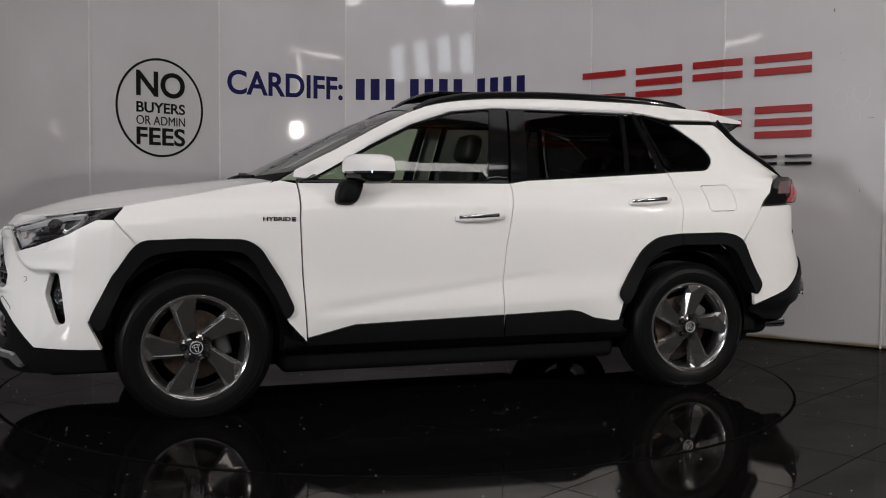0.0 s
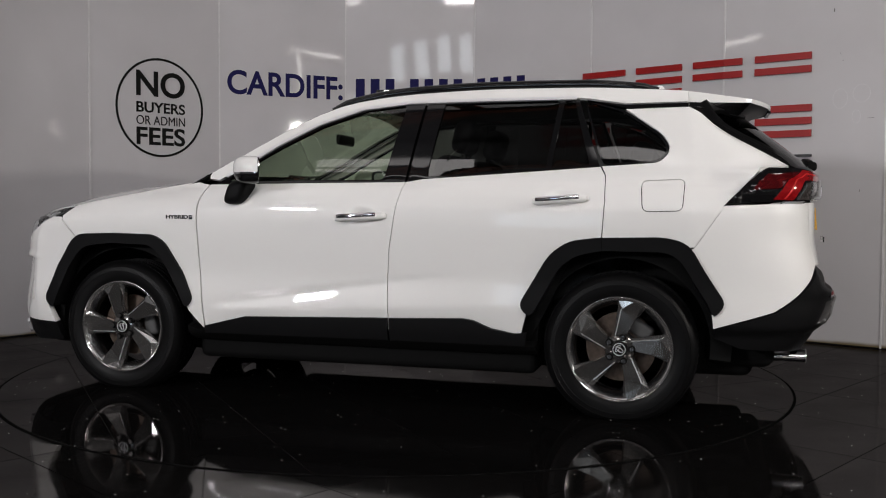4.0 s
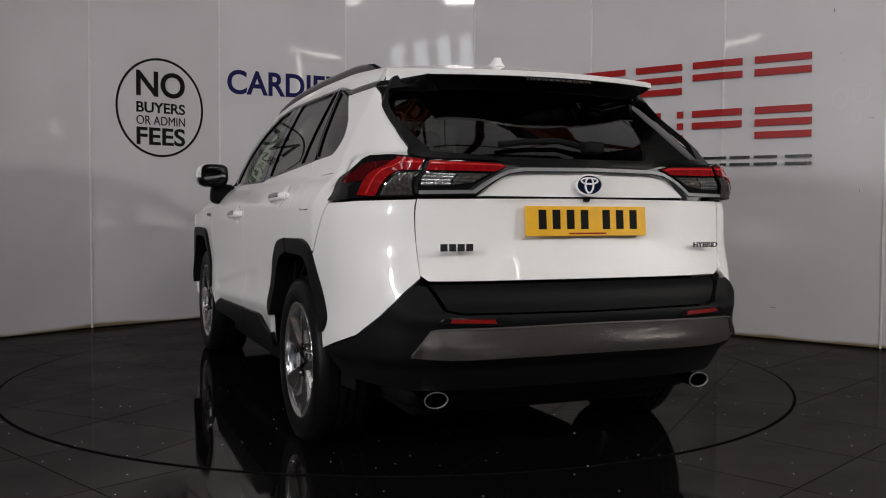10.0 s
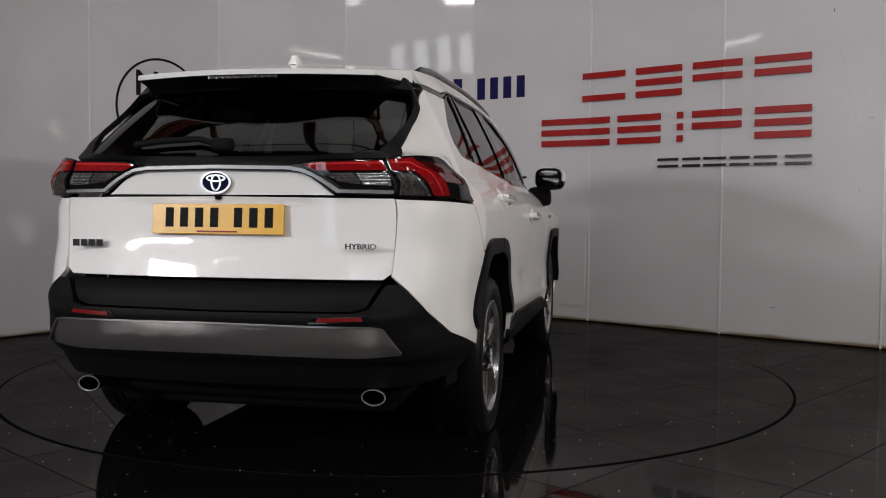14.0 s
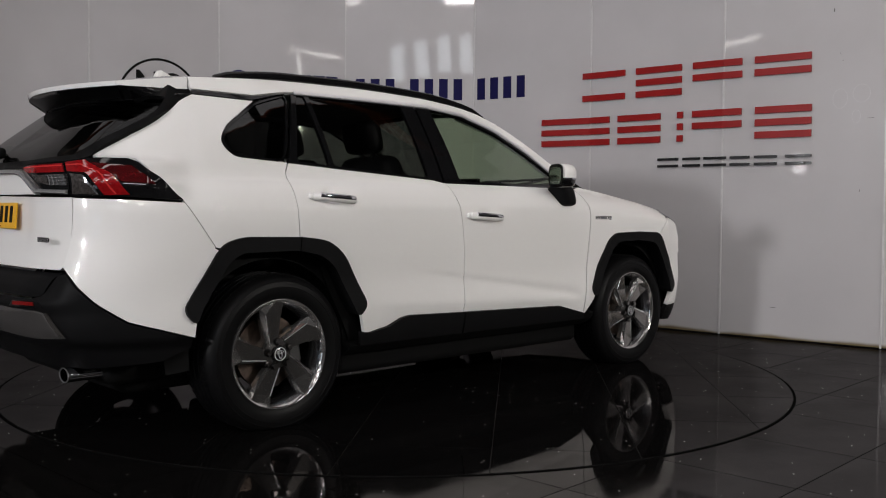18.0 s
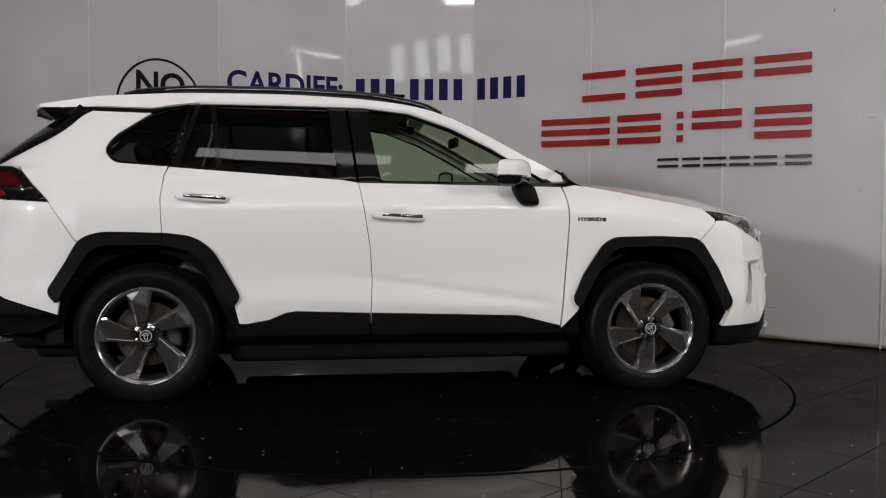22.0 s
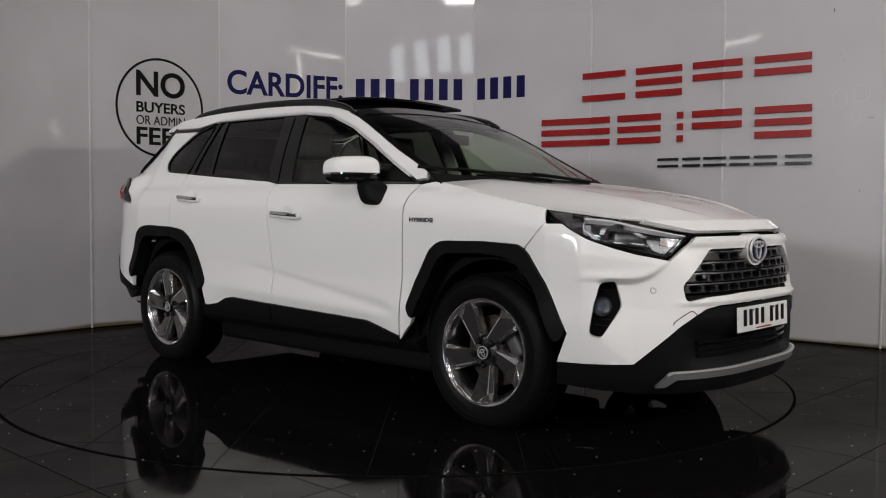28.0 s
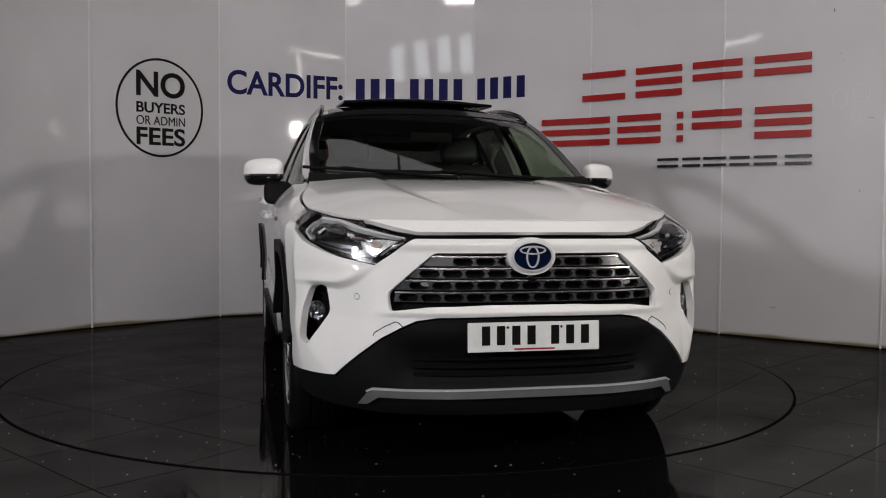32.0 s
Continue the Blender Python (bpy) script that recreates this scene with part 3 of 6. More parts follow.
def flat_mesh(pts, holes, h):
    """A triangle mesh of an outline with holes: points, triangles, boundary edges."""
    from mathutils.geometry import delaunay_2d_cdt
    loops = [pts] + list(holes)
    v, e = [], []
    for lp in loops:
        s = len(v)
        v += [Vector(p) for p in lp]
        e += [(s + i, s + (i + 1) % len(lp)) for i in range(len(lp))]
    nb = len(v)
    bp = np.array([p[:] for p in v])
    xs, ys = [p[0] for p in pts], [p[1] for p in pts]
    row = 0
    y = min(ys) + h * 0.5
    while y < max(ys):
        x = min(xs) + (0.5 if row % 2 else 0.0) * h
        while x < max(xs):
            if inside((x, y), pts) and not any(inside((x, y), q) for q in holes) and ((bp[:nb] - (x, y)) ** 2).sum(1).min() > (0.55 * h) ** 2:
                v.append(Vector((x, y)))
            x += h
        y += h * 0.87
        row += 1
    vo, eo, fo, orig, _, _ = delaunay_2d_cdt(v, e, [], 0, 1e-6, True)
    tris = []
    for f in fo:
        c = ((vo[f[0]].x + vo[f[1]].x + vo[f[2]].x) / 3, (vo[f[0]].y + vo[f[1]].y + vo[f[2]].y) / 3)
        if inside(c, pts) and not any(inside(c, q) for q in holes):
            tris.append(tuple(f))
    count = {}
    for f in tris:
        for i in range(3):
            k = (f[i], f[(i + 1) % 3])
            count[k] = count.get(k, 0) + 1
    rim = [k for k in count if (k[1], k[0]) not in count]
    return [(q.x, q.y) for q in vo], tris, rim


def sheet(name, chart, pts, material, parent, out=0.0, h=0.035, r=0.0, gap=0.002, thick=0.020, holes=(), hole_r=0.02, sides=(1,), label="", shape=None):
    """A piece of the skin cut to an outline in a chart, with its edge turned in. sides: 1 left, -1 the same on the right."""
    pts = list(pts)
    if area2(pts) < 0:
        pts = pts[::-1]
    pts = shrink(refine(soften(pts, r), h), gap)
    hs = []
    for q in holes:
        q = list(q)
        if area2(q) < 0:
            q = q[::-1]
        hs.append(shrink(refine(soften(q, hole_r), h), -gap))
    flat, tris, rim = flat_mesh(pts, hs, h)
    co, no = [], []
    e = 0.004
    for a, b in flat:
        p = chart(a, b)
        n = (chart(a + e, b) - chart(a - e, b)).cross(chart(a, b + e) - chart(a, b - e))
        if n.length < 1e-12:
            n = Vector((0, 0, 1))
        n.normalize()
        if n.dot(p - Vector((max(-1.2, min(1.2, p.x)), 0, 0.75))) < 0:
            n = -n
        o = out + (shape(a, b) if shape else 0.0)
        co.append(p + n * o)
        no.append(n)
    if shape:  # normals of the displaced surface
        acc = [Vector((0, 0, 0)) for _ in co]
        for f in tris:
            fn = (co[f[1]] - co[f[0]]).cross(co[f[2]] - co[f[0]])
            if fn.dot(no[f[0]]) < 0:
                fn = -fn
            for i in f:
                acc[i] += fn
        base = no
        no = [a.normalized() if a.length else n for a, n in zip(acc, base)]
    else:
        base = no
    made = []
    for sd in sides:
        verts = [(p.x, p.y * sd, p.z) for p in co]
        norm = [(n.x, n.y * sd, n.z) for n in no]
        faces = []
        for f in tris:
            a, b, c = (Vector(verts[i]) for i in f)
            faces.append(f if (b - a).cross(c - a).dot(Vector(norm[f[0]])) > 0 else f[::-1])
        ns = len(faces)
        k = len(verts)
        edge = sorted({i for ed in rim for i in ed})
        pos = {i: k + j for j, i in enumerate(edge)}
        deep = {i: k + len(edge) + j for j, i in enumerate(edge)}
        for i in edge:
            verts.append(verts[i])
        for i in edge:
            n = base[i]
            verts.append((co[i].x - n.x * thick, (co[i].y - n.y * thick) * sd, co[i].z - n.z * thick))
        for a, b in rim:
            q = (pos[a], deep[a], deep[b], pos[b])
            faces.append(q if sd > 0 else q[::-1])
        norm += [(0, 0, 0)] * (2 * len(edge))
        me = bpy.data.meshes.new(name)
        me.from_pydata(verts, [], faces)
        me.polygons.foreach_set("use_smooth", [j < ns for j in range(len(faces))])
        me.update()
        me.normals_split_custom_set_from_vertices(norm)
        me.materials.append(material)
        ob = new(name, me)
        ob.parent = parent[len(made)] if isinstance(parent, (list, tuple)) else parent
        if label:
            ob["label"] = label
        made.append(ob)
    return made if len(made) > 1 else made[0]


def ribbon(line, w):
    """The outline of a band of width w along a line."""
    up, dn = [], []
    for i, p in enumerate(line):
        a, b = line[max(0, i - 1)], line[min(len(line) - 1, i + 1)]
        dx, dy = b[0] - a[0], b[1] - a[1]
        d = math.hypot(dx, dy)
        up.append((p[0] - dy / d * w / 2, p[1] + dx / d * w / 2))
        dn.append((p[0] + dy / d * w / 2, p[1] - dx / d * w / 2))
    return dn + up[::-1]


def lathe(profile, k, material, name, parent, smooth=True, label="", a0=0.0, a1=360.0):
    """A turned body round the y axis; profile of (radius, y)."""
    bm = bmesh.new()
    rows = []
    whole = a1 - a0 >= 360
    for i in range(k if whole else k + 1):
        a = radians(a0 + (a1 - a0) * i / k)
        rows.append([bm.verts.new((r * math.cos(a), y, r * math.sin(a))) for r, y in profile])
    rows += rows[:1] if whole else []
    for i in range(k):
        for j in range(len(profile) - 1):
            try:
                bm.faces.new((rows[i][j], rows[i + 1][j], rows[i + 1][j + 1], rows[i][j + 1]))
            except ValueError:
                pass
    bmesh.ops.remove_doubles(bm, verts=bm.verts, dist=1e-5)
    bmesh.ops.recalc_face_normals(bm, faces=bm.faces)
    ob = part(name, bm, material, parent, label, smooth)
    ob.data.set_sharp_from_angle(angle=radians(40))
    return ob


def blob(name, x0, x1, y0, y1, z0, z1, material, parent, bev, label="", m=None, cuts=0, shape=None):
    """A soft box: bevelled, optionally shaped point by point."""
    bm = bmesh.new()
    box(bm, x0, x1, y0, y1, z0, z1)
    if cuts:
        bmesh.ops.subdivide_edges(bm, edges=bm.edges[:], cuts=cuts, use_grid_fill=True)
    if shape:
        for v in bm.verts:
            v.co = shape(v.co.copy())
    if bev:
        sharp = [e for e in bm.edges if len(e.link_faces) == 2 and e.calc_face_angle(0) > 0.6]
        bmesh.ops.bevel(bm, geom=sharp, offset=bev, segments=3, affect="EDGES", profile=0.5)
    if m is not None:
        bmesh.ops.transform(bm, matrix=m, verts=bm.verts)
    ob = part(name, bm, material, parent, label, True)
    ob.data.set_sharp_from_angle(angle=radians(35))
    return ob


def tube(name, line, r, material, parent, k=10, flat=1.0, label=""):
    """A round or flattened bar along a line of points."""
    bm = bmesh.new()
    rings = []
    n = len(line)
    for i, p in enumerate(line):
        d = (Vector(line[min(n - 1, i + 1)]) - Vector(line[max(0, i - 1)])).normalized()
        side = d.cross(Vector((0, 0, 1)))
        side = side.normalized() if side.length > 1e-4 else Vector((1, 0, 0))
        up = side.cross(d)
        rings.append([bm.verts.new(Vector(p) + side * math.cos(2 * math.pi * j / k) * r + up * math.sin(2 * math.pi * j / k) * r * flat) for j in range(k)])
    for a, b in zip(rings, rings[1:]):
        for j in range(k):
            bm.faces.new((a[j], a[(j + 1) % k], b[(j + 1) % k], b[j]))
    bm.faces.new(rings[0][::-1])
    bm.faces.new(rings[-1])
    bmesh.ops.recalc_face_normals(bm, faces=bm.faces)
    ob = part(name, bm, material, parent, label, True)
    ob.data.set_sharp_from_angle(angle=radians(50))
    return ob


def glass_mat(name, tint, face=0.06):
    """Thin glazing: what is behind shows through its tint, its face mirrors by the angle."""
    m, n, l, b = nodes_of(name)
    n.remove(b)
    tr = n.new("ShaderNodeBsdfTransparent")
    tr.inputs[0].default_value = (*tint, 1)
    gl = n.new("ShaderNodeBsdfGlossy")
    gl.inputs["Roughness"].default_value = 0.004
    lw = n.new("ShaderNodeLayerWeight")
    lw.inputs[0].default_value = 0.5
    pw = n.new("ShaderNodeMath")
    pw.operation = "POWER"
    pw.inputs[1].default_value = 5.0
    l.new(lw.outputs["Facing"], pw.inputs[0])
    fr = n.new("ShaderNodeMath")
    fr.operation = "MULTIPLY_ADD"
    fr.inputs[1].default_value, fr.inputs[2].default_value = 0.92, face
    l.new(pw.outputs[0], fr.inputs[0])
    mx = n.new("ShaderNodeMixShader")
    l.new(fr.outputs[0], mx.inputs[0])
    l.new(tr.outputs[0], mx.inputs[1])
    l.new(gl.outputs[0], mx.inputs[2])
    l.new(mx.outputs[0], n["Material Output"].inputs[0])
    return m


def paint_mat():
    """White solid paint under clear lacquer, with the slightest orange peel."""
    m, n, l, b = nodes_of("white_paint")
    b.inputs["Base Color"].default_value = (0.855, 0.845, 0.825, 1)
    b.inputs["Roughness"].default_value, b.inputs["Specular IOR Level"].default_value = 0.36, 0.25
    b.inputs["Coat Weight"].default_value, b.inputs["Coat Roughness"].default_value = 1.0, 0.012
    tc = n.new("ShaderNodeTexCoord")
    no = n.new("ShaderNodeTexNoise")
    no.inputs["Scale"].default_value, no.inputs["Detail"].default_value = 170, 2
    l.new(tc.outputs["Object"], no.inputs["Vector"])
    bu = n.new("ShaderNodeBump")
    bu.inputs["Strength"].default_value, bu.inputs["Distance"].default_value = 0.03, 0.0006
    l.new(no.outputs["Fac"], bu.inputs["Height"])
    l.new(bu.outputs["Normal"], b.inputs["Coat Normal"])
    return m


PAINT = paint_mat()
CLAD = mat("grained_plastic", (0.0058, 0.0058, 0.0062), 0.5, bump=0.25, bscale=900, spec=0.1)
MATBLACK = mat("satin_black", (0.004, 0.004, 0.0042), 0.35, spec=0.08)
GLOSS = mat("gloss_black", (0.006, 0.006, 0.0065), 0.06, spec=0.5)
DARK = mat("dark_plastic", (0.005, 0.005, 0.005), 0.7, spec=0.12)
CHROME = mat("chrome", (0.75, 0.76, 0.78), 0.06, metal=1.0, vary=0.02)
SATIN = mat("satin_silver", (0.60, 0.60, 0.61), 0.38, metal=0.7)
DARKCHROME = mat("badge_chrome", (0.22, 0.22, 0.23), 0.12, metal=0.9)
STEELTRIM = mat("brushed_silver_trim", (0.46, 0.46, 0.465), 0.32, metal=0.7)
BRIGHT = mat("bright_plating", (0.80, 0.80, 0.81), 0.38, metal=0.6, vary=0.03)
GUIDE = mat("light_guide_plastic", (0.55, 0.55, 0.56), 0.2, vary=0.03)
FACET = mat("faceted_reflector", (0.80, 0.80, 0.82), 0.16, metal=0.45, scale=120, vary=0.4)
SKID = mat("silver_skid_paint", (0.24, 0.24, 0.245), 0.34, metal=0.6)
GREYTRIM = mat("grey_skid_paint", (0.20, 0.19, 0.185), 0.26, metal=0.75)
ALLOY = mat("machined_alloy", (0.55, 0.54, 0.53), 0.12, metal=0.9, vary=0.03)
GUN = mat("dark_alloy", (0.30, 0.29, 0.285), 0.22, metal=1.0)
SPOKE = mat("silver_alloy_face", (0.28, 0.27, 0.26), 0.11, metal=0.9, vary=0.03)
SLAT = mat("grille_grey", (0.024, 0.024, 0.025), 0.30, metal=0.0)
GRILLEBAR = mat("grille_bar_silver", (0.24, 0.24, 0.245), 0.26, metal=0.85)
BARREL = mat("rim_barrel", (0.13, 0.13, 0.135), 0.25, metal=0.95)
TYRE = mat("tyre_rubber", (0.004, 0.004, 0.0042), 0.42, bump=0.2, bscale=300, spec=0.13)
DISC = mat("brake_disc", (0.10, 0.075, 0.06), 0.4, metal=0.8, scale=40, vary=0.3)
IRON = mat("caliper_iron", (0.10, 0.10, 0.10), 0.55, metal=0.6)
REDGLOW = mat("red_reflector", (0.15, 0.005, 0.005), 0.3, spec=0.12, scale=140, vary=0.4)
REDLENS = mat("red_lens", (0.24, 0.005, 0.007), 0.05, coat=1.0, scale=60, vary=0.25)
REDGLASS = mat("red_light_guide", (0.55, 0.03, 0.03), 0.08, coat=1.0)
DARKRED = mat("dark_red_lens", (0.060, 0.003, 0.004), 0.06, coat=1.0, scale=30, vary=0.3)
SMOKELENS = mat("smoked_lens_optics", (0.045, 0.040, 0.038), 0.12, metal=0.0, scale=90, vary=0.5, spec=0.4)
CLEARLENS = mat("clear_lens_optics", (0.42, 0.42, 0.43), 0.10, metal=0.85, scale=90, vary=0.3)
AMBER = mat("amber_reflector", (0.42, 0.35, 0.30), 0.15, scale=80, vary=0.3)
BLUE = mat("emblem_blue", (0.003, 0.007, 0.028), 0.1, coat=1.0)
YELLOW = mat("plate_yellow", (0.78, 0.42, 0.02), 0.3)
WHITE = mat("plate_white", (0.72, 0.72, 0.70), 0.3)
CLOTH = mat("black_leather", (0.016, 0.016, 0.017), 0.5, bump=0.3, bscale=400)
LINING = mat("grey_headlining", (0.30, 0.30, 0.29), 0.9)
BEIGE = mat("pillar_trim", (0.34, 0.335, 0.31), 0.7)
GLASS_CLEAR = glass_mat("green_tinted_glass", (0.62, 0.70, 0.58))
GLASS_REAR = glass_mat("rear_privacy_glass", (0.045, 0.045, 0.045), 0.03)
GLASS_DARK = glass_mat("privacy_glass", (0.11, 0.113, 0.11))
HOUSING = mat("lamp_inner", (0.035, 0.035, 0.037), 0.22, metal=0.7)
BEZEL = mat("lamp_bezel_grey", (0.014, 0.014, 0.015), 0.2, spec=0.4)
LENS = glass_mat("lamp_lens", (0.93, 0.94, 0.95))


def egg(name, c, rad, e, material, parent, shift=None, cuts=(), label=""):
    """A rounded block (superellipsoid); cuts are planes (point, normal) that take the normal's side away."""
    bm = bmesh.new()
    bmesh.ops.create_uvsphere(bm, u_segments=40, v_segments=24, radius=1.0)
    for v in bm.verts:
        p = v.co
        q = (abs(p.x) ** (2 / e) + abs(p.y) ** (2 / e) + abs(p.z) ** (2 / e)) ** (e / 2)
        m = max(abs(p.x), abs(p.y), abs(p.z))
        r = (abs(p.x / m) ** (2 / e) + abs(p.y / m) ** (2 / e) + abs(p.z / m) ** (2 / e)) ** (-e / 2) / m
        v.co = Vector((c[0] + p.x * r * rad[0], c[1] + p.y * r * rad[1], c[2] + p.z * r * rad[2]))
        if shift:
            v.co = shift(v.co.copy())
    for co, no in cuts:
        r = bmesh.ops.bisect_plane(bm, geom=bm.verts[:] + bm.edges[:] + bm.faces[:], plane_co=co, plane_no=no, clear_outer=True)
        ed = [g for g in r["geom_cut"] if isinstance(g, bmesh.types.BMEdge)]
        bmesh.ops.edgeloop_fill(bm, edges=ed)
    bmesh.ops.recalc_face_normals(bm, faces=bm.faces)
    ob = part(name, bm, material, parent, label, True)
    ob.data.set_sharp_from_angle(angle=radians(38))
    return ob

# ---- the car: nose towards +x, left side towards +y, on the ground at z = 0 ----
car = tagged(new("car"), "white five-door hybrid SUV with black plastic cladding and alloy wheels", "car")
LR = (1, -1)
LINE_A = [(2.010, 1.110), (2.001, 0.932), (2.014, 0.685), (2.041, 0.340)]
LINE_M = [(3.122, 1.121), (3.092, 0.95), (3.066, 0.787), (3.054, 0.615), (3.060, 0.45), (3.064, 0.340)]
LINE_R = [(4.088, 1.194), (4.113, 1.150), (4.120, 1.029), (4.114, 0.919), (4.107, 0.82)]
HANDLE_CUPS = ((2.922, 0.950), (3.920, 1.040))


def door_shape(u, z):
    """The scooped lower door: a hard edge that rises to the rear, a facet under it, and a lower crease."""
    top = 0.549 + 0.108 * (u - 2.195)
    band = max(0.014, 0.058 - 0.045 * (u - 2.195))
    low = 0.460 + 0.043 * (u - 2.242)
    fade = step(2.04, 2.22, u) * (1 - step(3.10, 3.45, u))
    depth = (0.010 - 0.004 * step(2.3, 3.1, u)) * fade
    if z > top:
        o = -0.0025 * fade * math.exp(-(z - top) / 0.05)
    elif z > top - band:
        q = (top - z) / band
        o = -0.0025 * fade - depth * q * q * (3 - 2 * q)
    else:
        o = -(0.0025 * fade + depth) * max(0.0, (z - low) / max(0.01, top - band - low))
    if z < low:
        o -= 0.16 * (low - z) * step(2.04, 2.3, u) * (1 - step(3.5, 3.75, u))
    for cu, cz in HANDLE_CUPS:
        q = ((u - cu) / 0.066) ** 2 + ((z - cz) / 0.046) ** 2
        if q < 1:
            o -= 0.018 * (1 - q) ** 1.2
    return o


doors = sheet("front_door", wrap, LINE_A + LINE_M[::-1], PAINT, car, sides=LR, shape=door_shape, h=0.016)
rdoors = sheet("rear_door", wrap, LINE_M + [(3.72, 0.340), (3.760, 0.50), (3.872, 0.70), (3.965, 0.79)] + LINE_R[::-1] + [(3.84, 1.177), (3.21, 1.136)],
               PAINT, car, sides=LR, shape=door_shape, h=0.016)
ARCH_F = [(1.110, 0.420), (1.205, 0.650), (1.300, 0.785), (1.49, 0.805), (1.73, 0.797), (1.79, 0.745), (1.88, 0.59), (1.945, 0.440), (2.037, 0.340)]
wings = sheet("front_wing", wrap, [(2.005, 1.108), (1.998, 0.932), (2.011, 0.685), (2.037, 0.340)] + ARCH_F[2:-1][::-1] + [(1.259, 0.820), (1.137, 0.934), (1.182, 0.991)]
              + [(bonnet_u(s), bonnet_ez(s)) for s in (0.6, 0.7, 0.8, 0.88, 0.94)] + [(1.93, 1.122)], PAINT, car, sides=LR, h=0.03)
FUEL = [(4.293, 0.981), (4.283, 1.125), (4.482, 1.132), (4.472, 0.985)]
QUARTER_SEAL = soften([(4.093, 1.197), (4.364, 1.213), (4.416, 1.276), (4.37, 1.350), (4.19, 1.476), (3.985, 1.532)], 0.07)
quarter_pts = LINE_R[::-1][:-1] + [(4.093, 1.196)] + [p for p in QUARTER_SEAL if p[0] > 4.2 and p[1] < 1.45] + [(4.19, 1.478), (4.503, 1.486), (4.62, 1.451), (4.75, 1.386), (4.90, 1.297), (5.019, 1.197),
                                  (4.846, 1.186), (4.668, 1.0115), (4.528, 0.8195), (4.41, 0.80), (4.115, 0.80)]
sheet("rear_quarter", wrap, quarter_pts, PAINT, car, holes=[FUEL], hole_r=0.03, h=0.03)
sheet("fuel_flap", wrap, FUEL, PAINT, car, r=0.03, h=0.03)
sheet("rear_quarter", wrap, quarter_pts, PAINT, car, sides=(-1,), h=0.03)
sheet("bumper_corner", wrap, [(4.530, 0.818), (4.669, 1.010), (4.9, 1.020), (5.140, 1.026), (5.150, 0.86), (5.155, 0.745), (5.127, 0.721), (4.99, 0.61), (4.864, 0.527),
                              (4.614, 0.447), (4.60, 0.535), (4.53, 0.70), (4.47, 0.79)], PAINT, car, sides=LR, h=0.03,
      shape=lambda u, z: 0.014 * step(0.50, 0.72, z) * (1 - step(0.72, 0.9, z)) * step(4.6, 5.0, u))
# roof side and screen pillar in one pressing
upper = [(u, edge_z(u)) for u in (4.50, 4.3, 4.1, 3.9, 3.6, 3.3, 3.1, 2.95, 2.8, 2.7, 2.6, 2.5, 2.4, 2.3, 2.2, 2.1, 2.0)]
sheet("roof_side", wrap, [(1.992, 1.140), (2.055, 1.133), (2.217, 1.219), (2.389, 1.320), (2.61, 1.431), (2.839, 1.509), (3.094, 1.537), (3.95, 1.541),
                          (4.02, 1.534), (4.19, 1.505), (4.50, 1.511)] + upper, PAINT, car, sides=LR, h=0.03, gap=0.001)
sheet("pillar_strip", wrap, [(4.0, 1.530), (4.199, 1.481), (4.50, 1.488), (4.50, 1.508), (4.19, 1.502)], GLOSS, car, sides=LR, out=-0.002, h=0.03)
# bright strip over the windows
sheet("window_strip", wrap, ribbon([(2.10, 1.152), (2.217, 1.217), (2.389, 1.318), (2.61, 1.429), (2.839, 1.507), (3.094, 1.535), (3.5, 1.539), (3.95, 1.538)], 0.015),
      BRIGHT, car, sides=LR, out=0.005, h=0.03, gap=0)

# dark seals behind the shut lines
for line, wd in ((LINE_A, 0.03), (LINE_M, 0.03), (LINE_R[1:], 0.03),
                 ([(5.145, 1.03), (5.155, 0.86), (5.160, 0.74)], 0.02), ([(3.122, 1.121), (3.178, 1.537)], 0.025),
                 ([(bonnet_u(q), bonnet_ez(q) - 0.004) for q in (0.53, 0.6, 0.7, 0.8, 0.9, 0.99)], 0.03)):
    sheet("panel_seal", wrap, ribbon(line, wd), GAP, car, sides=LR, out=-0.0185, h=0.05, gap=0, thick=0.002)
for line in ([(1.137, 0.932), (1.258, 0.818)], [(4.529, 0.819), (4.6685, 1.0107)]):
    sheet("bumper_seam", wrap, ribbon(line, 0.02), PAINT, car, sides=LR, out=-0.011, h=0.03, gap=0, thick=0.004)
sheet("flap_seal", wrap, [(4.28, 0.968), (4.27, 1.138), (4.495, 1.145), (4.485, 0.972)], GAP, car, out=-0.0185, h=0.05, gap=0, thick=0.002)

# windows: black surround with the panes set in
FRONT_PANE = [(2.10, 1.133), (3.00, 1.135), (3.072, 1.522), (2.85, 1.493), (2.62, 1.412), (2.40, 1.300), (2.22, 1.200)]
REAR_PANE = [(3.228, 1.150), (3.278, 1.523), (3.865, 1.528), (3.822, 1.190)]
FIXED_PANE = [(3.895, 1.527), (3.940, 1.527), (4.032, 1.207), (3.853, 1.192)]
QUARTER_PANE = [(4.003, 1.518), (4.18, 1.463), (4.352, 1.345), (4.398, 1.277), (4.355, 1.226), (4.105, 1.211)]
sheet("window_surround", wrap, [(2.01, 1.113), (3.117, 1.120), (3.174, 1.536), (3.094, 1.532), (2.839, 1.504), (2.61, 1.426), (2.389, 1.315), (2.217, 1.214), (2.06, 1.128)],
      GLOSS, doors, sides=LR, out=-0.003, holes=[FRONT_PANE], hole_r=0.025)
sheet("window_surround", wrap, [(3.127, 1.121), (3.21, 1.137), (3.84, 1.178), (4.085, 1.196), (3.965, 1.536), (3.184, 1.537)],
      GLOSS, rdoors, sides=LR, out=-0.003, holes=[REAR_PANE, FIXED_PANE], hole_r=0.012)
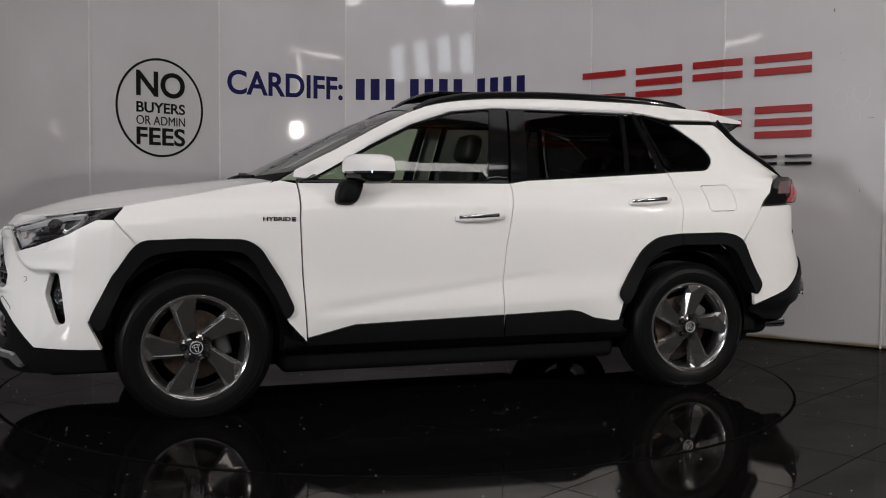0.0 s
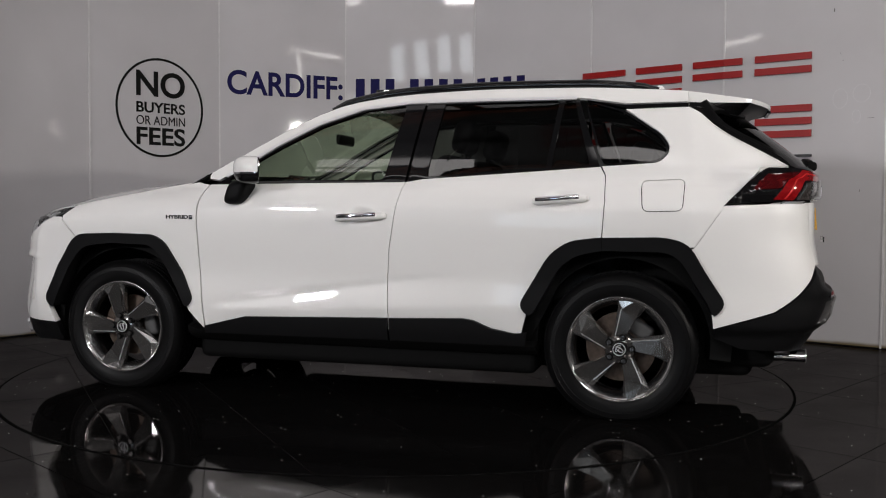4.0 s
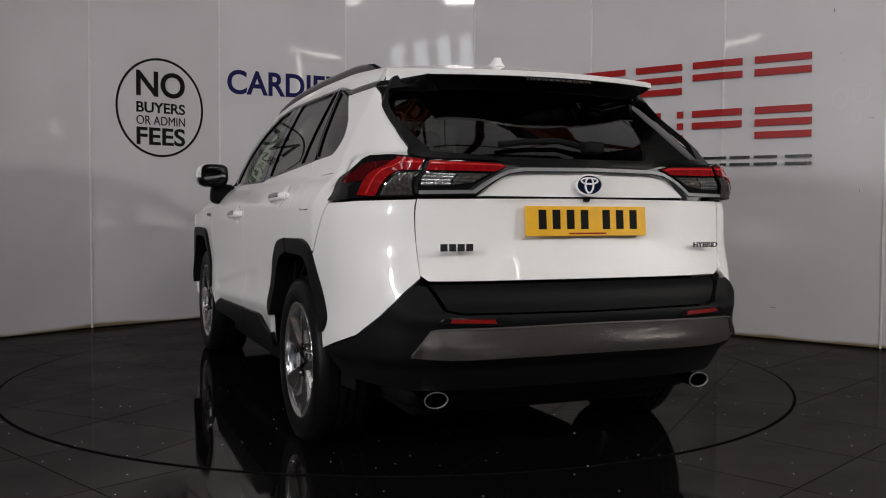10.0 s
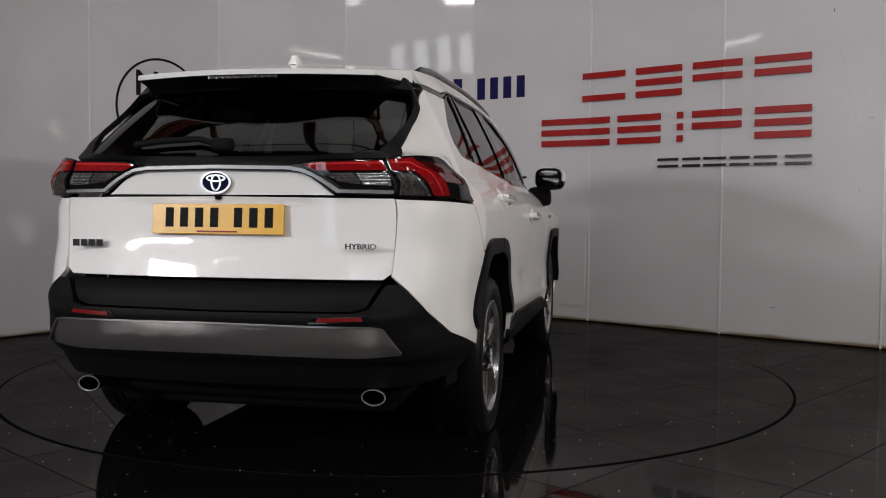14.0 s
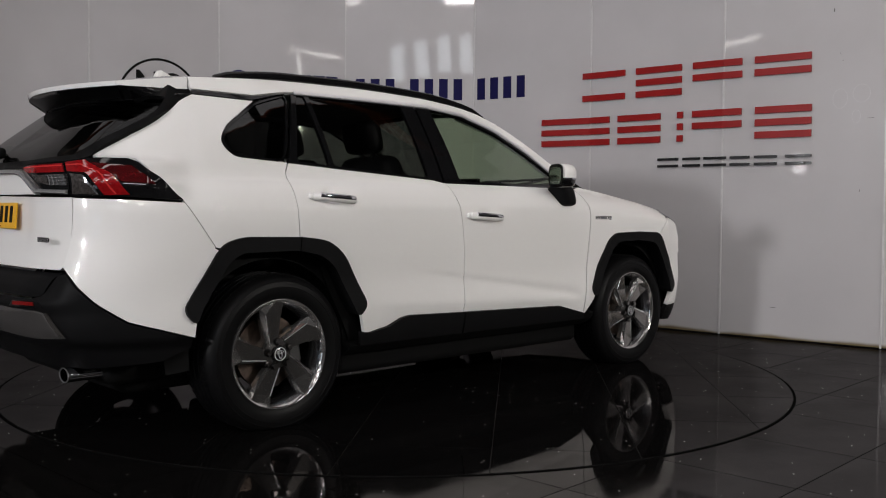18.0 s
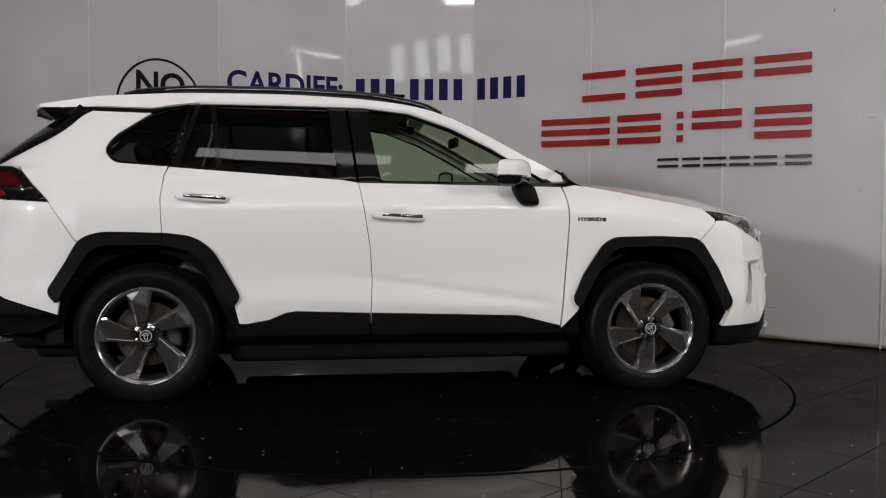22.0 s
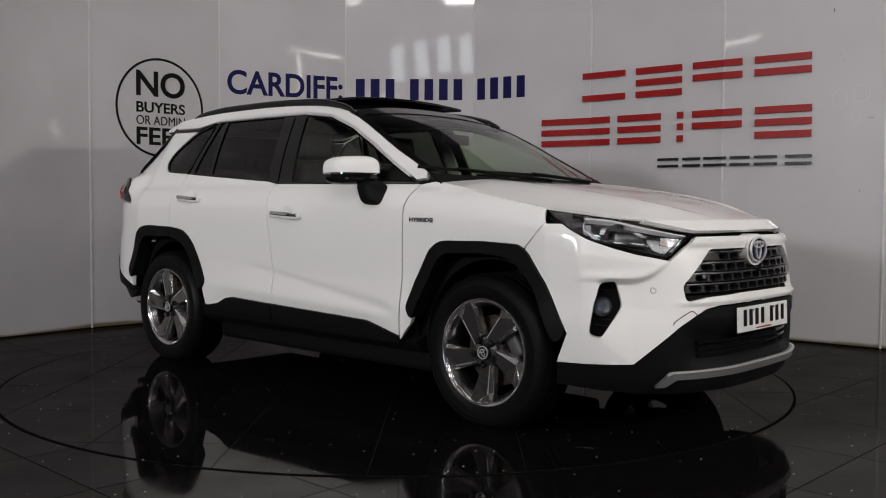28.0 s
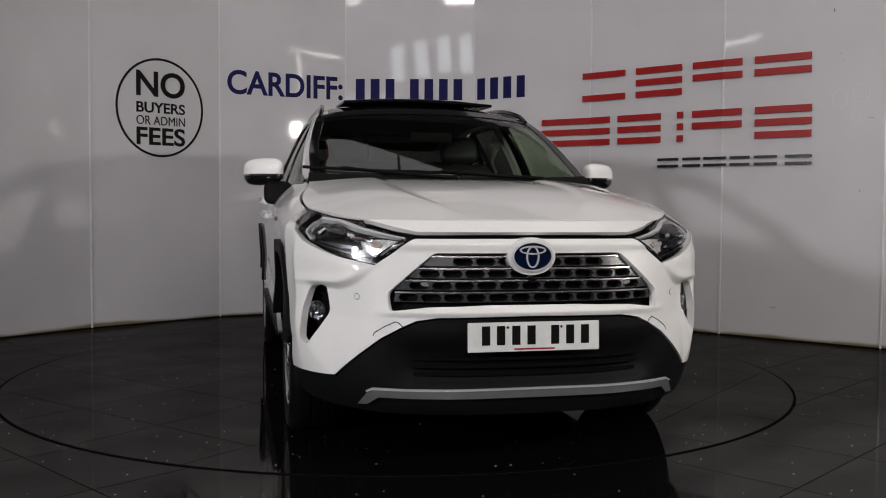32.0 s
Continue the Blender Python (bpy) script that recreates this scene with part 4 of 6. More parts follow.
sheet("quarter_window_seal", wrap, QUARTER_SEAL, GLOSS, car, sides=LR, out=-0.003, holes=[QUARTER_PANE], hole_r=0.03)
for pane, mt, owner, nm in ((FRONT_PANE, GLASS_CLEAR, doors, "window"), (REAR_PANE, GLASS_DARK, rdoors, "window"), (FIXED_PANE, GLASS_DARK, rdoors, "small_window"),
                            (QUARTER_PANE, GLASS_DARK, [car, car], "quarter_window")):
    for ob in sheet(nm, wrap, pane, mt, owner, sides=LR, out=-0.010, r=0.012, gap=-0.006, thick=0.001, h=0.05):
        ob.visible_shadow = False
# inner door cards close the cabin below the windows
sheet("door_card", wrap, [(1.98, 1.10), (1.98, 0.30), (3.75, 0.30), (3.98, 0.80), (4.6, 0.85), (4.6, 1.16), (4.1, 1.185), (3.2, 1.125)], DARK, car, sides=LR, out=-0.07, h=0.08)
sheet("pillar_lining", wrap, [(3.06, 1.12), (3.17, 1.12), (3.22, 1.54), (3.12, 1.54)], BEIGE, car, sides=LR, out=-0.04, h=0.05)
sheet("pillar_lining", wrap, ribbon([(2.02, 1.16), (2.217, 1.245), (2.389, 1.345), (2.61, 1.455), (2.839, 1.53)], 0.045), BEIGE, car, sides=LR, out=-0.035, h=0.05)

# front end
GRILLE = [(-0.365, 0.822), (0.365, 0.822), (0.548, 0.672), (0.540, 0.607), (0.40, 0.624), (0.17, 0.632), (-0.17, 0.632), (-0.40, 0.624), (-0.540, 0.607), (-0.548, 0.672)]
FOG = [(0.906, 0.684), (0.838, 0.692), (0.817, 0.593), (0.910, 0.458), (0.956, 0.470), (0.936, 0.597)]


def half(pts):
    """A shape given by its left half, mirrored over the middle."""
    return list(pts) + [(-a, b) for a, b in pts[::-1] if a]


def bumper_shape(a, z):
    u = abs(a)
    # cheek cut back between a ledge over the fog pocket and a crease below; the lower facet comes out again
    top = 0.696 + 0.10 * step(0.88, 0.50, u) * step(0.80, 0.55, u)
    mid = 0.586 - 0.12 * max(0.0, 0.814 - u)
    low = 0.346 + (0.75 * (0.781 - u) if u < 0.781 else 0.80 * (u - 0.781))
    deep = 0.032 * step(0.53, 0.80, u) * (1 - step(0.86, 0.94, u))
    if z > mid:
        cheek = 1 - step(top - 0.012, top + 0.006, z)
    else:
        cheek = max(0.0, (z - low) / max(0.02, mid - low))
    lip = 0.006 * step(top - 0.004, top + 0.008, z) * (1 - step(top + 0.008, top + 0.05, z)) * step(0.60, 0.78, u) * (1 - step(0.95, 1.02, u))
    ridge_z = 0.806 - 0.12 * max(0.0, 0.965 - u)
    ridge = 0.005 * math.exp(-abs(z - ridge_z) / 0.05) * step(0.55, 0.68, u) * (1 - step(0.97, 1.03, u))
    flare = 0.016 * math.exp(-abs(u - 0.980) / 0.07) * step(0.36, 0.60, z) * (1 - step(0.76, 0.90, z))
    brow = (1 - step(0.50, 0.58, u)) * step(0.832, 0.845, z) * (1 - step(0.862, 0.882, z))
    chin = (1 - step(0.50, 0.62, u)) * step(0.586, 0.596, z) * (1 - step(0.602, 0.620, z))
    return -deep * cheek + lip + ridge + flare + 0.012 * brow + 0.012 * chin


HEAD = [(1.182, 0.994), (1.052, 0.937), (0.97, 0.893), (0.926, 0.870), (0.825, 0.836), (0.74, 0.812), (0.598, 0.786), (0.440, 0.892), (0.56, 0.914), (0.691, 0.936), (0.75, 0.951), (0.90, 0.974), (1.05, 0.988)]
BUMPER_LOW = [(1.05, 0.470), (1.105, 0.342), (0.782, 0.347), (0.68, 0.424), (0.57, 0.503), (0.492, 0.546), (0.44, 0.570), (0.36, 0.582), (0.0, 0.586)]
sheet("front_bumper", nose_chart, half(([(0.0, 0.879), (0.432, 0.878), (0.592, 0.778), (0.74, 0.806), (0.825, 0.830), (0.926, 0.864), (0.97, 0.887), (1.052, 0.931), (1.137, 0.931), (1.257, 0.816),
                                         (1.20, 0.745), (1.147, 0.675)] + BUMPER_LOW)[::-1]),
      PAINT, car, h=0.011, holes=[GRILLE, FOG, [(-a, b) for a, b in FOG]], hole_r=0.018, shape=bumper_shape, thick=0.03)
for sd in LR:
    sheet("washer_cap", nose_chart, [(0.841, 0.816), (0.760, 0.803), (0.755, 0.786), (0.827, 0.794)], PAINT, car, sides=(sd,), out=0.0022, h=0.015, r=0.006, gap=0, thick=0.006, shape=bumper_shape)
    ring = [(0.681 + 0.0125 * math.cos(k * math.pi / 10), 0.656 + 0.0125 * math.sin(k * math.pi / 10)) for k in range(20)]
    dot = [(0.681 + 0.0105 * math.cos(k * math.pi / 10), 0.656 + 0.0105 * math.sin(k * math.pi / 10)) for k in range(20)]
    sensor = sheet("sensor_gap", nose_chart, ring, GAP, car, sides=(sd,), out=0.0008, h=0.01, gap=0, thick=0.003, shape=bumper_shape)
    sheet("parking_sensor", nose_chart, dot, PAINT, sensor, sides=(sd,), out=0.0022, h=0.01, gap=0, thick=0.003, shape=bumper_shape)
    seam = [(0.603, 0.510), (0.598, 0.523), (0.560, 0.547), (0.518, 0.567), (0.505, 0.563), (0.490, 0.549)]
    sheet("tow_cover_seam", nose_chart, ribbon(seam, 0.0035), GAP, car, sides=(sd,), out=0.0012, h=0.01, gap=0, thick=0.003, shape=bumper_shape)
sheet("nose_panel", nose_chart, half([(0.0, 0.944), (0.444, 0.945), (0.60, 0.946), (0.71, 0.944), (0.60, 0.9265), (0.432, 0.899), (0.0, 0.899)][::-1]), PAINT, car, h=0.03, out=0.003)
sheet("bonnet_slot", nose_chart, half([(0.0, 0.912), (0.47, 0.907), (0.44, 0.868), (0.0, 0.868)][::-1]), GAP, car, h=0.05, out=-0.03)
bonnet = sheet("bonnet", bonnet_chart, [(0.0, -0.995), (1.0, -0.995), (1.0, 0.995), (0.0, 0.995)], PAINT, car, h=0.035, gap=0.006, thick=0.007, label="white bonnet panel")
sheet("grille_backing", nose_chart, [(0.0, 0.84), (0.38, 0.84), (0.57, 0.675), (0.56, 0.595), (0.0, 0.615)], DARK, car, sides=LR, out=-0.055, h=0.05)
for row, (z0, z1) in enumerate(((0.778, 0.815), (0.733, 0.770), (0.688, 0.725), (0.643, 0.680))):
    wide = 0.372 + (0.815 - z1) * 1.25 - (0.02 if row == 3 else 0)
    slat = sheet("grille_slat", nose_chart, half([(0.0, z1), (wide, z1), (wide + (z1 - z0) * 1.1 if row < 3 else wide + 0.01, z0), (0.0, z0)][::-1]), SLAT, car, out=-0.018, h=0.03, gap=0,
                 holes=[[(c - 0.029, z0 + 0.002), (c - 0.040, (z0 + z1) / 2 - 0.002), (c - 0.029, z1 - 0.007), (c + 0.029, z1 - 0.007), (c + 0.040, (z0 + z1) / 2 - 0.002), (c + 0.029, z0 + 0.002)]
                        for c in [(k + (0.5 if row % 2 else 0.0)) * 0.086 for k in range(-8, 9)] if abs(c) < wide - 0.03], hole_r=0.004, thick=0.03)
    sheet("bright_edge", nose_chart, half([(0.0, z1 + 0.001), (wide, z1 + 0.001), (wide + 0.005, z1 - 0.005), (0.0, z1 - 0.005)][::-1]), GRILLEBAR, slat, out=-0.012, h=0.05, gap=0, thick=0.006)
# emblem on its white boss
NOSE = Matrix(((0, 0, 1), (1, 0, 0), (0, 1, 0))).to_4x4()


def ellipse_thing(name, ry, rz, x0, x1, z, mt, parent, label="", inner=0.0, y=0.0, face=1):
    bm = bmesh.new()
    m = Matrix.Translation((min(x0, x1), y, z)) @ NOSE
    if inner:
        annulus(bm, ring_pts(ry, 40, rz), ring_pts(ry - inner, 40, rz - inner), abs(x1 - x0), m)
    else:
        prism(bm, ring_pts(ry, 40, rz), abs(x1 - x0), m)
    bmesh.ops.recalc_face_normals(bm, faces=bm.faces)
    return part(name, bm, mt, parent, label)


boss = ellipse_thing("emblem_boss", 0.095, 0.072, 2.14, 2.233, 0.812, PAINT, car)
emblem = ellipse_thing("front_emblem", 0.079, 0.055, 2.233, 2.243, 0.812, BLUE, car, "dark blue oval emblem with chrome rings")
ellipse_thing("emblem_ring", 0.081, 0.057, 2.239, 2.249, 0.812, BRIGHT, emblem, inner=0.006)
ellipse_thing("emblem_ring", 0.026, 0.042, 2.242, 2.249, 0.810, BRIGHT, emblem, inner=0.006)
ellipse_thing("emblem_ring", 0.052, 0.017, 2.242, 2.249, 0.836, BRIGHT, emblem, inner=0.006)
ellipse_thing("front_camera", 0.014, 0.012, 2.225, 2.252, 0.724, GLOSS, car)
for y in (-0.40, 0.40):
    ellipse_thing("grille_sensor", 0.022, 0.011, 2.185, 2.190, 0.709, SATIN, car, y=y)
# headlamps
for sd in LR:
    lamp = sheet("headlamp", wrap, HEAD, HOUSING, car, sides=(sd,), out=-0.045, h=0.04, gap=-0.004, thick=0.02, label="clear headlamp with dark surround and chrome strips")
    sheet("lamp_bezel", wrap, HEAD, BEZEL, lamp, sides=(sd,), out=-0.012, h=0.03, gap=0.003, thick=0.03,
          holes=[[(1.040, 0.977), (1.000, 0.918), (0.905, 0.862), (0.74, 0.820), (0.602, 0.792), (0.452, 0.890), (0.66, 0.929), (0.84, 0.961)]], hole_r=0.01)
    sheet("light_guide", wrap, ribbon([(0.472, 0.887), (0.664, 0.923), (0.84, 0.954), (0.968, 0.964), (0.945, 0.918), (0.895, 0.869)], 0.0065), GUIDE, lamp, sides=(sd,), out=-0.016, h=0.02, gap=0, thick=0.02)
    sheet("light_guide", wrap, ribbon([(0.893, 0.864), (0.74, 0.828), (0.606, 0.801), (0.478, 0.881)], 0.006), CHROME, lamp, sides=(sd,), out=-0.018, h=0.02, gap=0, thick=0.02)
    sheet("daylight_lamp", wrap, [(0.950, 0.944), (0.925, 0.944), (0.908, 0.914), (0.865, 0.878), (0.893, 0.872), (0.932, 0.912)], CLEARLENS, lamp, sides=(sd,), out=-0.024, h=0.012, gap=0, thick=0.02,
          shape=lambda a, b: 0.004 * math.sin(a * 420) * math.sin(b * 420))
    sheet("reflector", wrap, [(0.648, 0.890), (0.555, 0.886), (0.480, 0.876), (0.550, 0.820), (0.604, 0.812), (0.640, 0.826), (0.655, 0.864)], FACET, lamp, sides=(sd,), out=-0.030, h=0.010, gap=0, thick=0.01,
          shape=lambda a, b: 0.005 * math.sin(a * 260 + 40 * b) * math.sin(b * 310) - 0.35 * abs(a - 0.565) * 0.3)
    sheet("indicator", wrap, [(0.580, 0.842), (0.560, 0.856), (0.580, 0.870), (0.602, 0.866), (0.606, 0.848)], AMBER, lamp, sides=(sd,), out=-0.024, h=0.02, gap=0, thick=0.008)
    sheet("chrome_blade", wrap, [(0.722, 0.908), (0.690, 0.905), (0.668, 0.886), (0.600, 0.876), (0.600, 0.866), (0.676, 0.872), (0.698, 0.888)], CHROME, lamp, sides=(sd,), out=-0.020, h=0.02, gap=0, thick=0.015)
    sheet("chrome_blade", wrap, [(0.868, 0.930), (0.846, 0.928), (0.850, 0.905), (0.838, 0.876), (0.852, 0.872), (0.872, 0.902)], CHROME, lamp, sides=(sd,), out=-0.022, h=0.02, gap=0, thick=0.015)
    sheet("chrome_blade", wrap, [(0.840, 0.866), (0.74, 0.856), (0.668, 0.848), (0.662, 0.838), (0.74, 0.838), (0.852, 0.862)], CHROME, lamp, sides=(sd,), out=-0.022, h=0.02, gap=0, thick=0.015)
    q = wrap(0.782, 0.896)
    bm = bmesh.new()
    bmesh.ops.create_uvsphere(bm, u_segments=24, v_segments=14, radius=0.036, matrix=Matrix.Translation((q.x - 0.038, (q.y - 0.036) * sd, q.z)))
    part("projector", bm, GLOSS, lamp, "", True)
    cover = sheet("lens_cover", wrap, HEAD, LENS, lamp, sides=(sd,), out=0.001, h=0.035, gap=0.002, thick=0.004)
    cover.visible_shadow = False
    # fog lamp in its pocket
    pocket = sheet("fog_surround", wrap, FOG, CLAD, car, sides=(sd,), out=-0.075, h=0.04, gap=-0.012, thick=0.004)
    for z in (0.50, 0.53, 0.65):
        sheet("rib", wrap, ribbon([(0.835 + abs(z - 0.59) * 0.4, z), (0.955 - abs(z - 0.59) * 0.2, z + 0.004)], 0.008), CLAD, pocket, sides=(sd,), out=-0.060, h=0.05, gap=0)
    q = wrap(0.894, 0.585)
    m = Matrix.Translation((q.x - 0.036, (q.y - 0.036) * sd, q.z)) @ Matrix(((0.69, 0, 0.72), (-0.72 * sd, 0, 0.69 * sd), (0, 1, 0))).to_4x4()
    bm = bmesh.new()
    annulus(bm, ring_pts(0.041, 32), ring_pts(0.036, 32), 0.014, m)
    bmesh.ops.recalc_face_normals(bm, faces=bm.faces)
    fog = part("fog_lamp", bm, CHROME, car, "round chrome-rimmed fog lamp")
    bm = bmesh.new()
    rows = [[bm.verts.new(m @ Vector((r * math.cos(k * math.pi / 16), r * math.sin(k * math.pi / 16), h + (0.0006 if k % 2 else 0.0)))) for k in range(32)] for r, h in ((0.037, 0.010), (0.026, -0.004), (0.012, -0.016))]
    for lo, hi in zip(rows, rows[1:]):
        for k in range(32):
            bm.faces.new((lo[k], lo[(k + 1) % 32], hi[(k + 1) % 32], hi[k]))
    bm.faces.new(rows[-1])
    bmesh.ops.recalc_face_normals(bm, faces=bm.faces)
    part("optic", bm, CHROME, fog)
    bm = bmesh.new()
    bmesh.ops.create_uvsphere(bm, u_segments=16, v_segments=10, radius=0.011, matrix=m @ Matrix.Translation((0, 0, -0.006)))
    part("bulb", bm, CLEARLENS, fog, "", True)
    bm = bmesh.new()
    prism(bm, ring_pts(0.0365, 32), 0.0015, m @ Matrix.Translation((0, 0, 0.0115)))
    bmesh.ops.recalc_face_normals(bm, faces=bm.faces)
    part("lens", bm, LENS, fog).visible_shadow = False
# lower cover
LOWER = [(0.0, 0.582), (0.36, 0.578), (0.44, 0.565), (0.492, 0.541), (0.57, 0.498), (0.68, 0.419), (0.782, 0.341), (1.103, 0.337), (1.125, 0.24), (0.62, 0.205), (0.0, 0.205)]
sheet("lower_bumper", nose_chart, half(LOWER[::-1]), CLAD, car, out=-0.004, h=0.04, thick=0.03,
      shape=lambda a, z: -0.055 * (1 - step(0.42, 0.58, abs(a))) * step(0.325, 0.345, z) * (1 - step(0.45, 0.50, z)))
for z in (0.365, 0.395, 0.425):
    sheet("intake_slat", nose_chart, half([(0.0, z + 0.006), (0.46, z + 0.006), (0.46, z - 0.006), (0.0, z - 0.006)][::-1]), GLOSS, car, out=-0.035, h=0.06, gap=0)
sheet("front_skid_plate", nose_chart, half([(0.0, 0.318), (0.63, 0.313), (0.70, 0.250), (0.655, 0.250), (0.60, 0.280), (0.0, 0.282)][::-1]), SKID, car, h=0.04, out=0.014, thick=0.05)
sheet("bright_lip", nose_chart, ribbon([(-0.645, 0.303), (-0.62, 0.313), (0.0, 0.317), (0.62, 0.313), (0.645, 0.303)], 0.006), BRIGHT, car, out=0.018, h=0.04, gap=0, thick=0.012, label="bright upper lip of the skid plate")

# tail
TAILGATE = half([(0.0, 0.733), (0.625, 0.733), (0.655, 0.755), (0.658, 0.86), (0.664, 1.028), (0.0, 1.034)])


def gate_shape(a, z):
    w = abs(a)
    rec = (1 - step(0.30, 0.40 + (z - 0.85) * 0.3, w)) * step(0.80, 0.90, z) * (1 - step(1.015, 1.03, z))
    return -0.007 * rec


gate = sheet("tailgate", tail_chart, TAILGATE, PAINT, car, h=0.03, shape=gate_shape)
sheet("tailgate_trim", tail_chart, half([(0.0, 0.618), (0.52, 0.622), (0.575, 0.635), (0.625, 0.728), (0.0, 0.728)]), CLAD, gate, h=0.016, out=0.0, shape=lambda a, z: -0.018 * step(0.698, 0.730, z) - 0.006 * (1 - step(0.62, 0.66, z)))
sheet("tailgate_garnish", tail_chart, half([(0.0, 1.036), (0.447, 1.037), (0.364, 1.103), (0.336, 1.119), (0.285, 1.128), (0.0, 1.132)]), PAINT, gate, h=0.035, out=0.012)
sheet("chrome_trim", tail_chart, ribbon([(-0.655, 1.049), (-0.462, 1.052), (-0.375, 1.112), (-0.345, 1.126), (-0.29, 1.134), (0.0, 1.138), (0.29, 1.134), (0.345, 1.126), (0.375, 1.112), (0.462, 1.052), (0.655, 1.049)], 0.017),
      STEELTRIM, gate, out=0.024, h=0.035, gap=0, thick=0.012)
sheet("chrome_bead", tail_chart, ribbon([(-0.655, 1.043), (-0.457, 1.046), (-0.370, 1.106), (-0.340, 1.120), (-0.287, 1.128), (0.0, 1.132), (0.287, 1.128), (0.340, 1.120), (0.370, 1.106), (0.457, 1.046), (0.655, 1.043)], 0.0055),
      CHROME, gate, out=0.0275, h=0.03, gap=0, thick=0.006)
rear_emblem = ellipse_thing("rear_emblem", 0.058, 0.040, -2.264, -2.252, 1.083, BLUE, gate, "blue oval emblem with chrome rings")
ellipse_thing("emblem_ring", 0.060, 0.042, -2.270, -2.258, 1.083, BRIGHT, rear_emblem, inner=0.007)
ellipse_thing("emblem_ring", 0.020, 0.031, -2.268, -2.260, 1.082, BRIGHT, rear_emblem, inner=0.006)
ellipse_thing("emblem_ring", 0.038, 0.014, -2.268, -2.260, 1.098, BRIGHT, rear_emblem, inner=0.006)
INNER = [(0.660, 1.054), (0.480, 1.058), (0.390, 1.118), (0.345, 1.148), (0.40, 1.162), (0.660, 1.168)]
OUTER = [(5.138, 1.032), (4.9, 1.025), (4.669, 1.014), (4.76, 1.10), (4.84, 1.172), (4.88, 1.180), (5.138, 1.170)]


def ribbed(a, z):
    return 0.0024 * math.sin(z * 560) + 0.0006 * math.sin(a * 260)


def bulge(u, z):
    """The lamp glass stands proud where it turns the corner."""
    return 0.014 * math.exp(-((u - 5.02) / 0.09) ** 2)


for sd in LR:
    inner_u = [(U_END - a, b) for a, b in INNER]
    lamp = sheet("tail_lamp", wrap, inner_u, GLOSS, gate, sides=(sd,), out=0.006, h=0.03, label="clear and red tail lamp")
    sheet("red_band", wrap, [(5.150, 1.162), (5.150, 1.126), (5.41, 1.126), (5.455, 1.147), (5.41, 1.157)], REDLENS, lamp, sides=(sd,), out=0.012, h=0.02, gap=0.001, shape=lambda a, z: 0.0010 * math.sin(z * 420))
    sheet("bright_line", wrap, ribbon([(5.155, 1.153), (5.41, 1.150), (5.435, 1.147)], 0.005), REDGLASS, lamp, sides=(sd,), out=0.0145, h=0.03, gap=0, thick=0.003)
    sheet("reversing_lens", wrap, [(5.158, 1.119), (5.158, 1.074), (5.26, 1.076), (5.272, 1.119)], CLEARLENS, lamp, sides=(sd,), out=0.010, h=0.004, gap=0.001, shape=ribbed)
    sheet("reversing_lens", wrap, [(5.276, 1.119), (5.266, 1.077), (5.345, 1.086), (5.395, 1.119)], SMOKELENS, lamp, sides=(sd,), out=0.009, h=0.004, gap=0.001, shape=ribbed)
    lamp = sheet("corner_lamp", wrap, OUTER, GLOSS, car, sides=(sd,), out=0.010, h=0.03, r=0.01, shape=bulge, label="red wraparound tail lamp with dark tip")
    sheet("inner_red", wrap, [(5.030, 1.158), (4.868, 1.152), (4.795, 1.082), (4.930, 1.088), (4.970, 1.112)], DARKRED, lamp, sides=(sd,), out=0.0135, h=0.025, gap=0.001, thick=0.006, shape=bulge)
    sheet("red_lens", wrap, [(5.130, 1.163), (5.040, 1.166), (4.990, 1.130), (4.940, 1.090), (4.897, 1.041), (4.994, 1.037), (5.022, 1.075), (5.062, 1.112), (5.130, 1.126)], REDLENS, lamp,
          sides=(sd,), out=0.0165, h=0.018, gap=0.001, thick=0.008, shape=bulge)
    sheet("bright_line", wrap, ribbon([(5.125, 1.153), (5.060, 1.150), (5.010, 1.112), (4.965, 1.062), (4.950, 1.046)], 0.006), REDGLASS, lamp, sides=(sd,), out=0.019, h=0.02, gap=0, thick=0.003, shape=bulge)
    sheet("clear_lens", wrap, [(5.128, 1.119), (5.075, 1.108), (5.035, 1.072), (5.012, 1.040), (5.128, 1.040)], SMOKELENS, lamp, sides=(sd,), out=0.013, h=0.005, gap=0.001, shape=lambda a, z: bulge(a, z) + 0.0016 * math.sin(a * 420))
    sheet("light_rib", wrap, ribbon([(5.072, 1.100), (5.036, 1.066), (5.018, 1.041)], 0.008), CLEARLENS, lamp, sides=(sd,), out=0.016, h=0.02, gap=0, thick=0.004, shape=bulge)
# rear window and its dark sides
REAR_GLASS = [(0.0, 1.182), (0.40, 1.186), (0.70, 1.205), (0.86, 1.305), (0.99, 1.392), (1.03, 1.450), (0.0, 1.472)]
sheet("rear_window_surround", tail_chart, half([(0.0, 1.147), (0.29, 1.143), (0.335, 1.152), (0.40, 1.166), (0.66, 1.174), (0.782, 1.192), (0.902, 1.293), (1.052, 1.382), (1.182, 1.447), (1.300, 1.484), (1.300, 1.512), (0.0, 1.512)]), MATBLACK, gate,
      out=-0.004, h=0.03, holes=[half(REAR_GLASS)], hole_r=0.015, shape=lambda a, z: 0.026 * step(0.70, 0.84, abs(a)) * (1 - step(1.02, 1.16, abs(a))) * step(1.17, 1.22, z))
rear_window = sheet("rear_window", tail_chart, half(REAR_GLASS), GLASS_REAR, gate, out=-0.008, h=0.03, gap=-0.012, r=0.015, thick=0.001)
rear_window.visible_shadow = False


